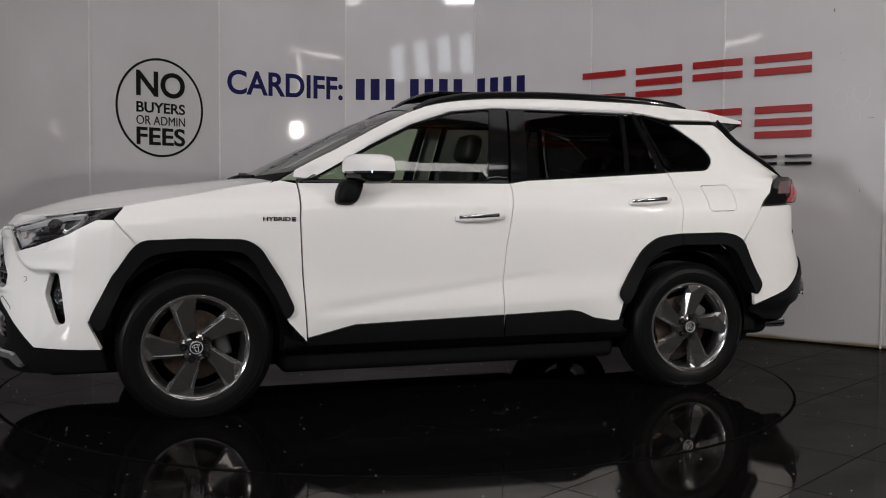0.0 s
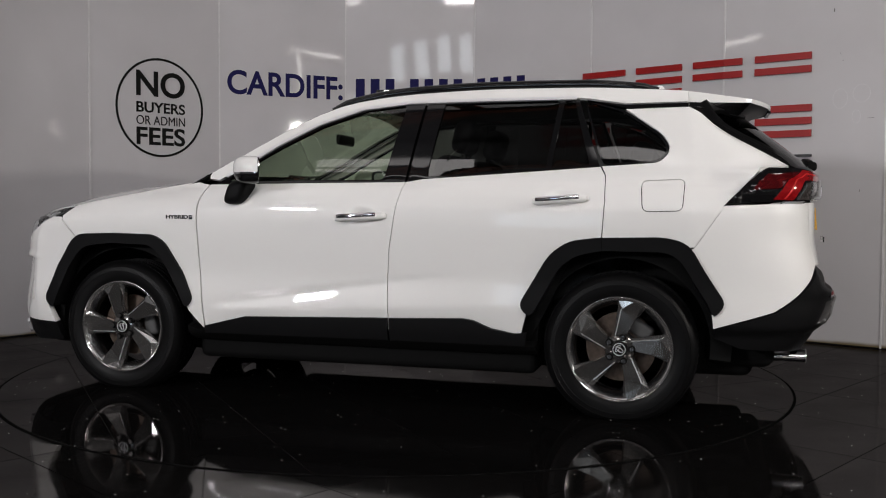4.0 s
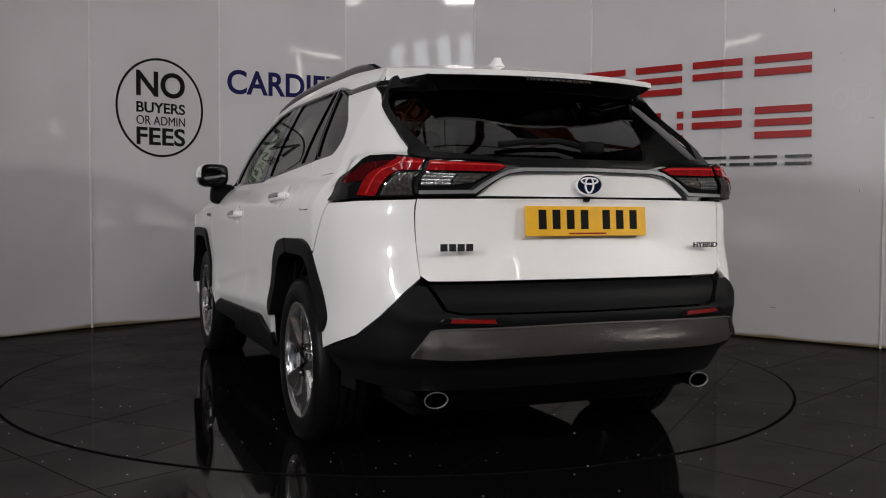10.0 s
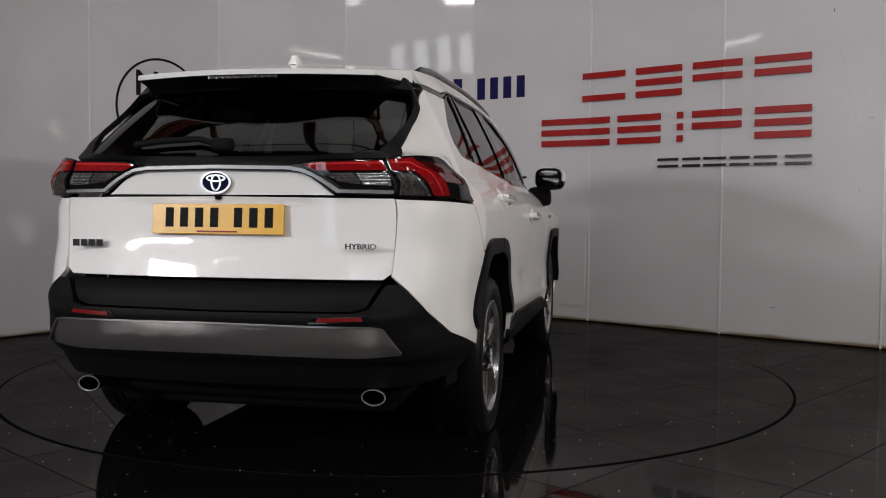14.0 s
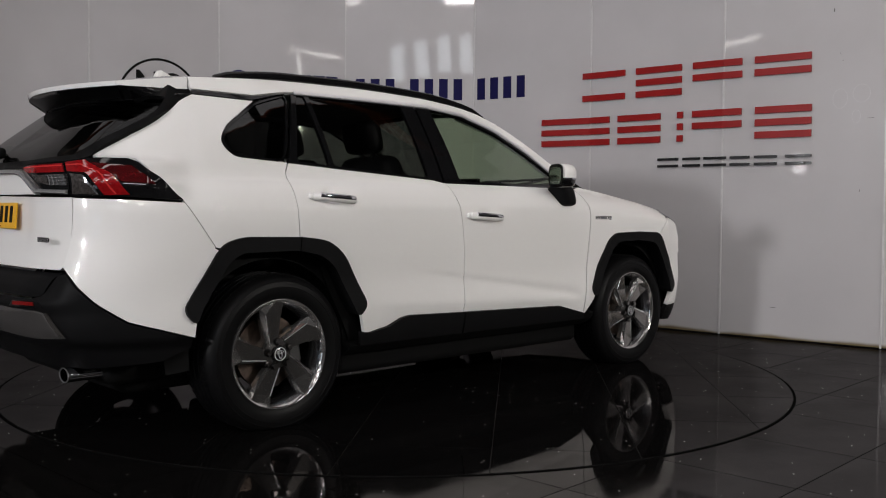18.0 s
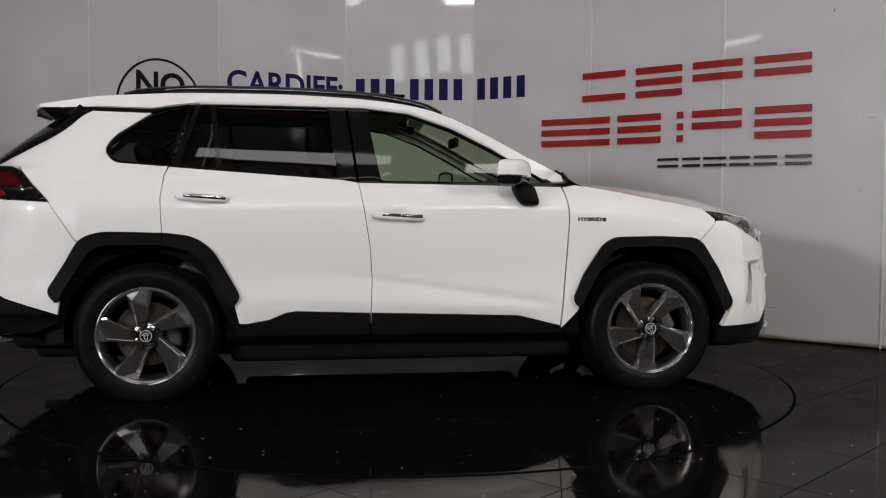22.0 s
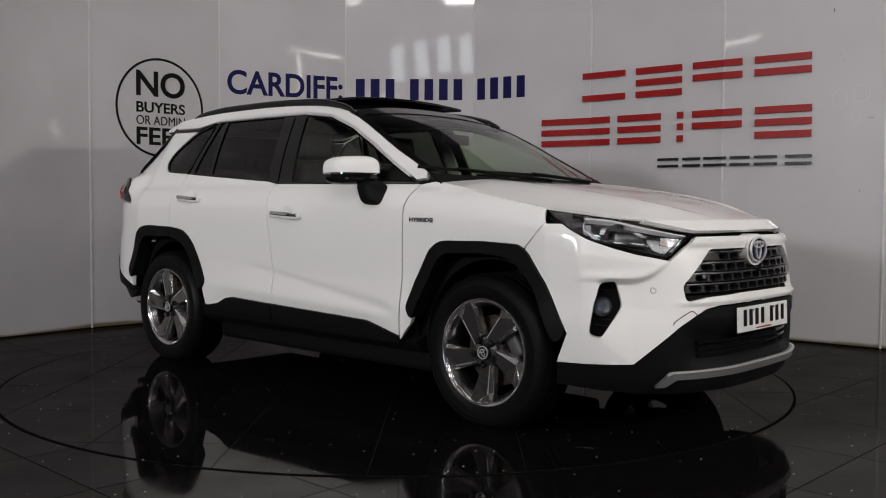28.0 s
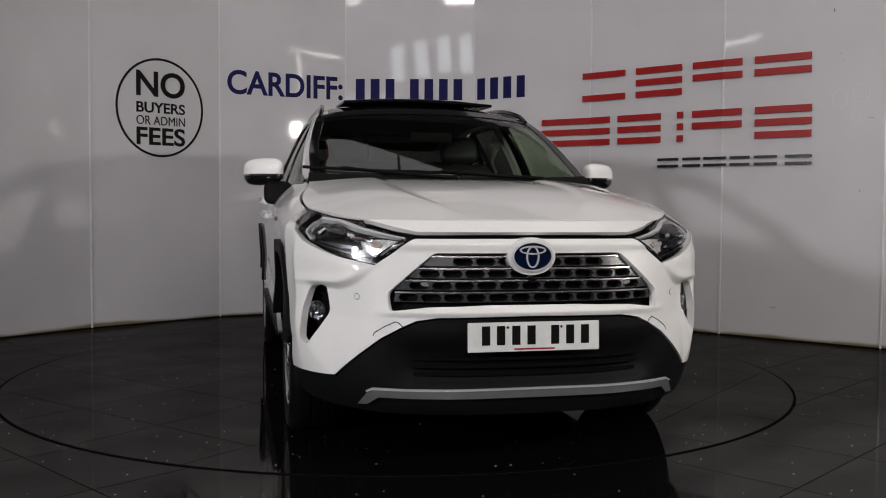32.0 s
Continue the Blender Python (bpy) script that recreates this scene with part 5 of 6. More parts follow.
def spoiler_chart(s, v):
    root_x = -1.655
    w = abs(v)
    e0 = wrap(4.50, edge_z(4.50))
    c0 = Vector((root_x, 0, roof_z(-1.655)))
    c1, e1 = Vector((-2.042, 0, 1.526)), Vector((-1.922, 0.505, 1.528))
    return across(c0.lerp(c1, s), e0.lerp(e1, s), v, 2.6)


spoiler = sheet("spoiler", spoiler_chart, [(0.006, -1.0), (1.0, -1.0), (1.0, 1.0), (0.006, 1.0)], PAINT, gate, h=0.05, gap=0.0, thick=0.020, label="white roof spoiler with gloss black underside")


def under_chart(s, v):
    a = spoiler_chart(1.0, v) + Vector((0.008, 0, -0.019))
    b = tail_chart(v * 0.66, 1.470 - 0.014 * v * v) + Vector((-0.004, 0, 0))
    m = (a + b) / 2 + Vector((0.012, 0, -0.002))
    return a * (1 - s) ** 2 + m * 2 * s * (1 - s) + b * s * s


sheet("spoiler_underside", under_chart, [(0.0, -1.0), (1.0, -1.0), (1.0, 1.0), (0.0, 1.0)], MATBLACK, spoiler, h=0.06, gap=0.0, thick=0.004)


def fin_chart(s, v):
    a = spoiler_chart(s, 1.0) + Vector((0.004 * s, 0.001, -0.056 * (1 - s) - 0.017 * s))
    b = tail_chart(1.306 - 0.646 * s, 1.487 - 0.031 * s) + Vector((-0.004 * s, 0, 0))
    return a.lerp(b, v)


sheet("spoiler_skirt", lambda s, v: spoiler_chart(s, 1.0) + Vector((0, 0.003 * v, -v * (0.056 * (1 - s) + 0.018 * s))), [(0.006, 0.0), (1.0, 0.0), (1.0, 1.0), (0.006, 1.0)], PAINT,
      [spoiler, spoiler], sides=LR, h=0.08, gap=0.0, thick=0.006)
sheet("spoiler_side", fin_chart, [(0.0, 0.0), (1.0, 0.0), (1.0, 1.0), (0.0, 1.0)], GLOSS, [spoiler, spoiler], sides=LR, h=0.08, gap=0.0, thick=0.004)
brake = boxed("brake_light", -2.034, -2.018, -0.145, 0.145, 1.490, 1.504, HOUSING, spoiler, "smoked high-level brake light strip", 0.003)
for k in range(10):
    boxed("diode", -2.0365, -2.033, -0.132 + k * 0.027, -0.112 + k * 0.027, 1.493, 1.501, SMOKELENS, brake)
wiper = tube("rear_wiper", [tail_chart(a, z) + Vector((-0.022, 0, 0)) for a, z in ((-0.02, 1.215), (0.0, 1.222), (0.12, 1.246), (0.30, 1.238), (0.42, 1.225))], 0.012, DARK, gate)
blob("wiper_pivot", -2.28, -2.22, -0.06, 0.02, 1.198, 1.245, DARK, wiper, 0.015)
# rear bumper
sheet("rear_bumper", tail_chart, half([(0.0, 0.612), (0.53, 0.616), (0.585, 0.630), (0.635, 0.716), (0.679, 0.717), (0.815, 0.607), (0.942, 0.522), (1.185, 0.445), (1.185, 0.40), (1.05, 0.345), (0.70, 0.315), (0.0, 0.315)][::-1]),
      CLAD, car, h=0.018, out=0.004, thick=0.03, shape=lambda a, z: 0.022 * math.exp(-((z - 0.60) / 0.03) ** 2) * (1 - step(0.60, 0.8, abs(a))) + 0.02 * step(0.55, 0.66, z) * step(0.6, 0.72, abs(a)) - 0.03 * (1 - step(0.40, 0.46, z)))
sheet("rear_skid_plate", tail_chart, half([(0.0, 0.574), (0.63, 0.568), (0.70, 0.468), (0.55, 0.458), (0.0, 0.462)][::-1]), GREYTRIM, car, h=0.03, out=0.024, thick=0.03, label="grey lower bumper panel", shape=lambda a, z: 0.010 * step(0.535, 0.562, z) - 0.012 * step(0.50, 0.465, z))
sheet("bright_lip", tail_chart, ribbon([(-0.690, 0.486), (-0.632, 0.563), (-0.60, 0.568), (0.0, 0.573), (0.60, 0.568), (0.632, 0.563), (0.690, 0.486)], 0.006), GREYTRIM, car, out=0.0365, h=0.03, gap=0, thick=0.012, label="bright upper lip of the bumper panel")
for sd in LR:
    slot = sheet("reflector_slot", tail_chart, [(0.375, 0.578), (0.615, 0.584), (0.590, 0.605), (0.395, 0.601)], GLOSS, car, sides=(sd,), out=0.0265, h=0.03, gap=0, thick=0.012, label="gloss black slot round the reflector")
    sheet("rear_reflector", tail_chart, [(0.405, 0.5835), (0.570, 0.589), (0.562, 0.6015), (0.412, 0.598)], REDGLOW, slot, sides=(sd,), out=0.030, h=0.02, gap=0, thick=0.01, label="red bumper reflector")
    line = [(-1.85, 0.575 * sd, 0.30), (-2.18, 0.575 * sd, 0.30)]
    bm = bmesh.new()
    m = Matrix.Translation((-2.184, 0.578 * sd, 0.301)) @ NOSE
    annulus(bm, ring_pts(0.046, 32, 0.030), ring_pts(0.041, 32, 0.025), 0.18, m)
    bmesh.ops.recalc_face_normals(bm, faces=bm.faces)
    ex = part("exhaust_tip", bm, CHROME, car, "oval chrome exhaust tip", True)
    ex.data.set_sharp_from_angle(angle=radians(40))
    bm = bmesh.new()
    annulus(bm, ring_pts(0.0465, 32, 0.0305), ring_pts(0.0435, 32, 0.0275), 0.004, Matrix.Translation((-2.1875, 0.578 * sd, 0.301)) @ NOSE)
    bmesh.ops.recalc_face_normals(bm, faces=bm.faces)
    part("exhaust_rim", bm, SKID, ex)
    bm = bmesh.new()
    prism(bm, ring_pts(0.042, 24, 0.026), 0.01, Matrix.Translation((-2.06, 0.578 * sd, 0.301)) @ NOSE)
    part("exhaust_bore", bm, GAP, ex)
boxed("tailgate_camera", -2.252, -2.225, -0.012, 0.012, 1.020, 1.040, GLOSS, gate, "", 0.004)

# plates: the characters as plain bars
def plate(x, z, mt, face, tilt, parent):
    m = Matrix.Translation((x, 0, z)) @ (pose(0, 0, 0, 90, 0, 90) if face > 0 else pose(0, 0, 0, 90, 0, -90)) @ pose(0, 0, 0, tilt, 0, 0)
    bm = bmesh.new()
    box(bm, -0.26, 0.26, -0.0555, 0.0555, 0, 0.006, 0.002, m)
    p = part("number_plate", bm, mt, parent, "white front number plate" if face > 0 else "yellow rear number plate")
    for c in (-0.19, -0.132, -0.072, -0.012, 0.082, 0.142, 0.202):
        bm = bmesh.new()
        box(bm, c - 0.016, c + 0.016, -0.030, 0.042, 0.006, 0.0075, 0, m)
        part("plate_bar", bm, INK, p)
    bm = bmesh.new()
    box(bm, -0.08, 0.08, -0.049, -0.043, 0.006, 0.007, 0, m)
    part("plate_line", bm, RED, p)
    for c in (-0.105, 0.107):
        bm = bmesh.new()
        prism(bm, ring_pts(0.005, 12), 0.002, m @ Matrix.Translation((c, 0.036, 0.0058)))
        part("plate_screw", bm, mt if face < 0 else DARK, p)


plate(2.270, 0.511, WHITE, 1, -2, car)
plate(-2.249, 0.948, YELLOW, -1, -5, gate)
# small badges on the tailgate: one as plain bars, one lettered
for k in range(4):
    boxed("badge_bar", -2.255, -2.249, 0.468 + k * 0.033, 0.494 + k * 0.033, 0.842, 0.868, DARKCHROME, gate)
lettering("badge_lettering", "HYBRID", Matrix.Translation((-2.249, -0.490, 0.845)) @ pose(0, 0, 0, 90, 0, -90), 0.02, 0.115, DARKCHROME, gate, 0.002)
for sd, wing in zip(LR, wings):
    m = Matrix.Translation((1.035 if sd > 0 else 0.905, 0.9075 * sd, 0.925)) @ pose(0, 0, 0, 90, 0, 180 if sd > 0 else 0)
    lettering("badge_lettering", "HYBRID", m, 0.020, 0.13, DARKCHROME, wing, 0.002)
    for k, z in enumerate((0.926, 0.9335, 0.941)):
        boxed("badge_mark", 0.880 if sd > 0 else 1.040, 0.900 if sd > 0 else 1.060, *sorted((0.9065 * sd, 0.9095 * sd)), z - 0.0028, z + 0.0028, BLUE, wing)

# cladding
CF = [(1.049, 0.474), (1.10, 0.575), (1.147, 0.675), (1.235, 0.805), (1.285, 0.838), (1.492, 0.846), (1.745, 0.841), (1.811, 0.803), (1.914, 0.641), (1.976, 0.504), (1.935, 0.450),
      (1.890, 0.545), (1.782, 0.735), (1.724, 0.785), (1.491, 0.792), (1.301, 0.773), (1.205, 0.646), (1.106, 0.42)]
CR = [(3.719, 0.527), (3.861, 0.774), (3.955, 0.842), (4.09, 0.858), (4.40, 0.865), (4.505, 0.835), (4.662, 0.561), (4.611, 0.497), (4.585, 0.56), (4.473, 0.755), (4.408, 0.796), (4.115, 0.798),
      (3.993, 0.774), (3.914, 0.718), (3.776, 0.467)]
sheet("arch_cladding", wrap, CF, CLAD, car, sides=LR, out=0.016, h=0.03, r=0.07, gap=0, thick=0.085, label="black plastic wheel arch cladding")
sheet("arch_cladding", wrap, CR, CLAD, car, sides=LR, out=0.016, h=0.03, r=0.07, gap=0, thick=0.085, label="black plastic wheel arch cladding")
sheet("door_cladding", wrap, [(2.030, 0.345), (2.041, 0.366), (2.271, 0.422), (2.6, 0.432), (3.043, 0.444), (3.058, 0.444), (3.060, 0.330), (2.043, 0.325)], CLAD, doors, sides=LR, out=0.010, h=0.04, thick=0.02)
sheet("door_cladding", wrap, [(3.066, 0.444), (3.445, 0.457), (3.50, 0.448), (3.584, 0.412), (3.70, 0.393), (3.76, 0.40), (3.75, 0.330), (3.066, 0.330)], CLAD, rdoors, sides=LR, out=0.010, h=0.04, thick=0.02)
sheet("sill", wrap, [(1.93, 0.36), (2.02, 0.330), (2.6, 0.327), (3.2, 0.327), (3.80, 0.330), (3.80, 0.25), (3.2, 0.245), (2.2, 0.245), (1.93, 0.25)], DARK, car, sides=LR, out=-0.004, h=0.03, thick=0.06, shape=lambda u, z: -0.9 * max(0.0, 0.318 - z))
sheet("cladding_seam", wrap, ribbon([(4.112, 0.792), (4.109, 0.862)], 0.004), GAP, car, sides=LR, out=0.0172, h=0.03, gap=0, thick=0.003)

# wheel wells and underside
for sd in LR:
    for x in (1.345, -1.345):
        lin = lathe([(0.50, -0.075), (0.43, -0.05), (0.405, -0.045), (0.405, -0.30), (0.02, -0.32)], 36, DARK, "wheel_well", car, a0=-8, a1=188)
        lin.matrix_basis = Matrix.Translation((x, 0.85 * sd, 0.355)) @ pose(0, 0, 0, 0, 0, 0 if sd > 0 else 180)
blob("underbody", -1.95, 2.02, -0.60, 0.60, 0.185, 0.42, DARK, car, 0.05)
# pan lowered so its dark side stands in for shade under the car
blob("floor_pan", -0.93, 0.93, -0.755, 0.755, 0.170, 0.40, DARK, car, 0.04)
blob("rear_silencer", -2.05, -1.72, -0.66, 0.66, 0.24, 0.40, DARK, car, 0.06)

# screens and roof
windscreen = sheet("windscreen", screen_chart, [(0.02, -0.975), (1.0, -0.975), (1.0, 0.975), (0.02, 0.975)], GLASS_CLEAR, car, h=0.06, thick=0.001, out=-0.004)
windscreen.visible_shadow = False
for sd in (1, -1):
    sheet("screen_border", screen_chart, [(0.0, 0.93 * sd), (1.0, 0.93 * sd), (1.0, 0.995 * sd), (0.0, 0.995 * sd)], GLOSS, windscreen, h=0.06, thick=0.004, gap=0.0)
sheet("screen_border", screen_chart, [(0.90, -0.93), (1.0, -0.93), (1.0, 0.93), (0.90, 0.93)], GLOSS, windscreen, h=0.06, thick=0.004, gap=0.0)
sheet("scuttle", screen_chart, [(-0.06, -1.0), (0.075, -1.0), (0.075, 1.0), (-0.06, 1.0)], DARK, car, h=0.06, thick=0.01, gap=0.0, out=0.003)
# windscreen wipers parked along the scuttle
for v0, v1, s1 in ((0.62, -0.12, 0.115), (-0.02, -0.78, 0.125)):
    arm = tube("windscreen_wiper", [screen_chart(0.045 + (s1 - 0.045) * f, v0 + (v1 - v0) * f) + Vector((0.006, 0, 0.012)) for f in (0.0, 0.2, 0.4, 0.6, 0.8, 1.0)], 0.007, MATBLACK, car, 8, 1.3, "black windscreen wiper arm")
    tube("blade", [screen_chart(s1 - 0.008 + 0.016 * f, v1 + (0.30 if v0 > 0.3 else 0.36) - 0.62 * f) + Vector((0.002, 0, 0.006)) for f in (0.0, 0.25, 0.5, 0.75, 1.0)], 0.005, DARK, arm, 8, 1.6)
sheet("roof_glass", roof_chart, [(0.0, -0.90), (0.62, -0.90), (0.62, 0.90), (0.0, 0.90)], GLOSS, car, h=0.06, thick=0.01, label="black glass roof panel")
sheet("roof", roof_chart, [(0.625, -1.0), (1.0, -1.0), (1.0, 1.0), (0.625, 1.0)], PAINT, car, h=0.06, thick=0.01, gap=0.001)
for sd in LR:
    sheet("roof_gutter", roof_chart, [(0.0, 0.90), (0.625, 0.90), (0.625, 1.0), (0.0, 1.0)], PAINT, car, sides=(sd,), h=0.06, gap=0.0005)
    rail_pts = []
    for k in range(25):
        f = k / 24
        u = 2.66 + f * (4.34 - 2.66)
        p = wrap(u, edge_z(u))
        lift = 0.006 + 0.015 * min(1, 4.5 * f * (1 - f) * 1.4)
        if f in (0.0, 1.0):
            lift = -0.008
        rail_pts.append((p.x, (p.y - 0.022) * sd, p.z + lift))
    tube("roof_rail", rail_pts, 0.014, GLOSS, car, 12, 1.6, "gloss black roof rail")
blob("sunroof_panel", -0.42, 0.02, -0.46, 0.46, 0.0, 0.018, GLOSS, car, 0.006, "tilted black glass sunroof panel", m=Matrix.Translation((0, 0, 1.632)) @ pose(0, 0, 0, 0, 1.5, 0), cuts=3,
     shape=lambda c: Vector((c.x, c.y, c.z - 0.10 * c.y * c.y)))
bm = bmesh.new()
fin = [(-1.37, 0.0), (-1.50, 0.0), (-1.492, 0.022), (-1.480, 0.040), (-1.462, 0.043), (-1.42, 0.024)]
rows = []
for y, f in ((-0.026, 0.0), (-0.010, 0.9), (0.010, 0.9), (0.026, 0.0)):
    rows.append([bm.verts.new((x, y, 1.625 + z * (1.0 if f else 0.0) - (0.004 if not f else 0.0))) for x, z in fin])
for a, b in zip(rows, rows[1:]):
    for j in range(len(fin)):
        n = (j + 1) % len(fin)
        bm.faces.new((a[j], a[n], b[n], b[j]))
bmesh.ops.recalc_face_normals(bm, faces=bm.faces)
part("aerial", bm, PAINT, car, "white shark-fin aerial")

# mirrors and handles
for sd, door in zip(LR, doors):
    stalk = egg("mirror_stalk", (0.625, 0.875 * sd, 1.065), (0.058, 0.075, 0.062), 0.55, CLAD, door, shift=lambda c: Vector((c.x - 0.35 * (c.z - 1.05), c.y, c.z)))

    def sweep(c):
        w = (abs(c.y) - 0.85) / 0.225
        c.x -= 0.125 * w
        c.z -= 0.010 * w
        return c
    c0, rad = (0.588, 0.950 * sd, 1.182), (0.086, 0.104, 0.072)
    back = (Vector((0.480, 0.945 * sd, 1.18)), Vector((-0.906, -0.423 * sd, 0)))
    cap = egg("mirror_cap", c0, rad, 0.62, PAINT, door, sweep, [(Vector((0, 0, 1.164)), Vector((0, 0, -1))), back])
    egg("mirror_housing", (c0[0] - 0.002, c0[1], c0[2]), (0.083, 0.101, 0.072), 0.62, GLOSS, cap, sweep, [(Vector((0, 0, 1.158)), Vector((0, 0, 1))), back])
    egg("repeater", (c0[0] + 0.001, c0[1], c0[2]), (0.0855, 0.104, 0.072), 0.62, CHROME, cap, sweep, [(Vector((0, 0, 1.165)), Vector((0, 0, 1))), (Vector((0, 0, 1.156)), Vector((0, 0, -1))), back])
    face = [(math.copysign(abs(math.cos(t)) ** 0.55, math.cos(t)), math.copysign(abs(math.sin(t)) ** 0.55, math.sin(t))) for t in [2 * math.pi * k / 40 for k in range(40)]]
    along, up = Vector((-0.423 * sd, 0.906, 0)), Vector((0, 0, 1))
    out = Vector((-0.906, -0.423 * sd, 0))
    for nm, ry, rz, d0, d1, mt in (("mirror_bezel", 0.094, 0.066, -0.004, 0.004, GLOSS), ("mirror_glass", 0.076, 0.049, 0.004, 0.0055, CHROME)):
        bm = bmesh.new()
        base = Vector((0.4795, 0.945 * sd, 1.178))
        lo = [bm.verts.new(base + along * a * ry + up * b * rz + out * d0) for a, b in face]
        hi = [bm.verts.new(base + along * a * ry + up * b * rz + out * d1) for a, b in face]
        bm.faces.new(hi)
        for k in range(40):
            n = (k + 1) % 40
            bm.faces.new((lo[k], lo[n], hi[n], hi[k]))
        bmesh.ops.recalc_face_normals(bm, faces=bm.faces)
        part(nm, bm, mt, cap)
for obs, u0, z0, u1, z1 in ((doors, 2.800, 0.938, 3.035, 0.951), (rdoors, 3.800, 1.026, 4.030, 1.042)):
    for sd, door in zip(LR, obs):
        pts = []
        for k in range(9):
            f = k / 8
            p = wrap(u0 + (u1 - u0) * f, z0 + (z1 - z0) * f)
            bow = 0.012 + 0.022 * (1 - (2 * f - 1) ** 4)
            pts.append((p.x, (p.y + bow) * sd, p.z))
        hd = tube("door_handle", pts, 0.012, PAINT, door, 10, 1.5, "white door handle with a chrome upper strip")
        tube("chrome_strip", [(a, b + 0.0045 * sd, c + 0.007) for a, b, c in pts[:8]], 0.010, CHROME, hd, 10, 1.3)
        for e in (0, 8):
            q = pts[e]
            blob("handle_base", q[0] - 0.02, q[0] + 0.02, *sorted((q[1] - 0.02 * sd, q[1] + 0.004 * sd)), q[2] - 0.014, q[2] + 0.014, PAINT, hd, 0.009)

# wheels
FACE = [(0.036, 0.055), (0.0437, 0.185), (0.041, 0.189), (-0.012, 0.2355), (-0.046, 0.2300), (-0.043, 0.206), (-0.0273, 0.1475), (-0.012, 0.076)]
FOOT = [(0.047, 0.060), (0.061, 0.177), (0.068, 0.222), (-0.0127, 0.2425), (-0.067, 0.2330), (-0.055, 0.199), (-0.0335, 0.1470), (-0.018, 0.078)]


def dish(r):
    return -0.006 - 0.014 * (1 - ((r - 0.05) / 0.18) ** 2)


def lean(x):
    return -0.05 * x


def spoke_mesh():
    """The flat face of one spoke, a thin plate."""
    bm = bmesh.new()
    top = [bm.verts.new((x, dish(r) + lean(x), r)) for x, r in FACE]
    low = [bm.verts.new((x, dish(r) + lean(x) - 0.004, r)) for x, r in FACE]
    for a, b, c, d in ((0, 1, 6, 7), (1, 2, 5, 6), (2, 3, 4, 5)):
        bm.faces.new((top[a], top[b], top[c], top[d]))
    for i in range(len(FACE)):
        n = (i + 1) % len(FACE)
        bm.faces.new((top[i], low[i], low[n], top[n]))
    bmesh.ops.recalc_face_normals(bm, faces=bm.faces)
    return bm


def bevel_mesh():
    """The machined slopes round the face and the spoke's flanks."""
    bm = bmesh.new()
    crest = [bm.verts.new((x, dish(r) + lean(x) - 0.0015, r)) for x, r in FACE]
    foot = [bm.verts.new((x, dish(r) + lean(x) - (0.021 if r < 0.22 else 0.009), r)) for x, r in FOOT]
    back = [bm.verts.new((x * 0.96, dish(r) - 0.052, r)) for x, r in FOOT]
    for i in range(len(FACE)):
        n = (i + 1) % len(FACE)
        bm.faces.new((crest[i], foot[i], foot[n], crest[n]))
        bm.faces.new((foot[i], back[i], back[n], foot[n]))
    bmesh.ops.recalc_face_normals(bm, faces=bm.faces)
    return bm


wheel = lathe([(0.243, -0.225), (0.225, -0.215), (0.215, -0.12), (0.205, -0.060), (0.214, -0.040), (0.224, -0.022), (0.236, -0.008), (0.2435, -0.004), (0.2465, -0.010), (0.246, -0.022)], 64, BARREL, "wheel", car,
              label="five-spoke two-tone alloy wheel with black tyre")
lathe([(0.2290, -0.016), (0.2330, -0.007), (0.2440, -0.0005), (0.2470, -0.001), (0.2490, -0.008)], 64, ALLOY, "rim_lip", wheel)
HUB_Z = 0.335
tyre = [(0.236, -0.225), (0.262, -0.236), (0.306, -0.240), (0.338, -0.232), (0.353, -0.214), (0.3598, -0.190)]
for g in (-0.165, -0.125, -0.085):
    tyre += [(0.3612, g - 0.006), (0.354, g - 0.004), (0.354, g + 0.004), (0.3612, g + 0.006)]
tyre += [(0.3598, -0.045), (0.353, -0.020), (0.338, -0.002), (0.325, 0.005), (0.3235, 0.003), (0.303, 0.006), (0.3015, 0.0045), (0.277, 0.004), (0.258, -0.002), (0.249, -0.006), (0.248, -0.020)]
rubber = lathe(tyre, 96, TYRE, "tyre", wheel, label="black road tyre")
# tread blocks on both shoulders
bm = bmesh.new()
for k in range(72):
    a = 2 * math.pi * k / 72
    for y0, y1 in ((-0.070, -0.040), (-0.195, -0.175)):
        box(bm, -0.0085, 0.0085, y0, y1, 0.348, 0.3615, 0, Matrix.Rotation(a, 4, "Y"))
tread = tagged(part("tread", bm, TYRE, wheel), kind="stuff")
for ob in (rubber, tread):  # the tyre stands flat on the stone
    for v in ob.data.vertices:
        v.co.z = max(v.co.z, -HUB_Z)
lathe([(0.02, -0.13), (0.165, -0.13), (0.165, -0.105), (0.02, -0.105)], 48, DISC, "brake_disc", wheel)
lathe([(0.0001, -0.10), (0.076, -0.10), (0.076, -0.050), (0.068, -0.030), (0.056, -0.024), (0.040, -0.020), (0.036, -0.022)], 40, SPOKE, "hub", wheel)
lathe([(0.036, -0.020), (0.036, -0.009), (0.032, -0.006), (0.0001, -0.004)], 32, GLOSS, "centre_cap", wheel)
lathe([(0.030, -0.006), (0.030, -0.002), (0.027, -0.002), (0.027, -0.006)], 28, BRIGHT, "cap_ring", wheel)
mk = bmesh.new()
annulus(mk, ring_pts(0.010, 20, 0.020), ring_pts(0.007, 20, 0.017), 0.002, pose(0, -0.005, -0.002, -90, 0, 0))
annulus(mk, ring_pts(0.019, 20, 0.008), ring_pts(0.016, 20, 0.005), 0.002, pose(0, -0.005, 0.008, -90, 0, 0))
bmesh.ops.recalc_face_normals(mk, faces=mk.faces)
part("cap_mark", mk, BRIGHT, wheel)
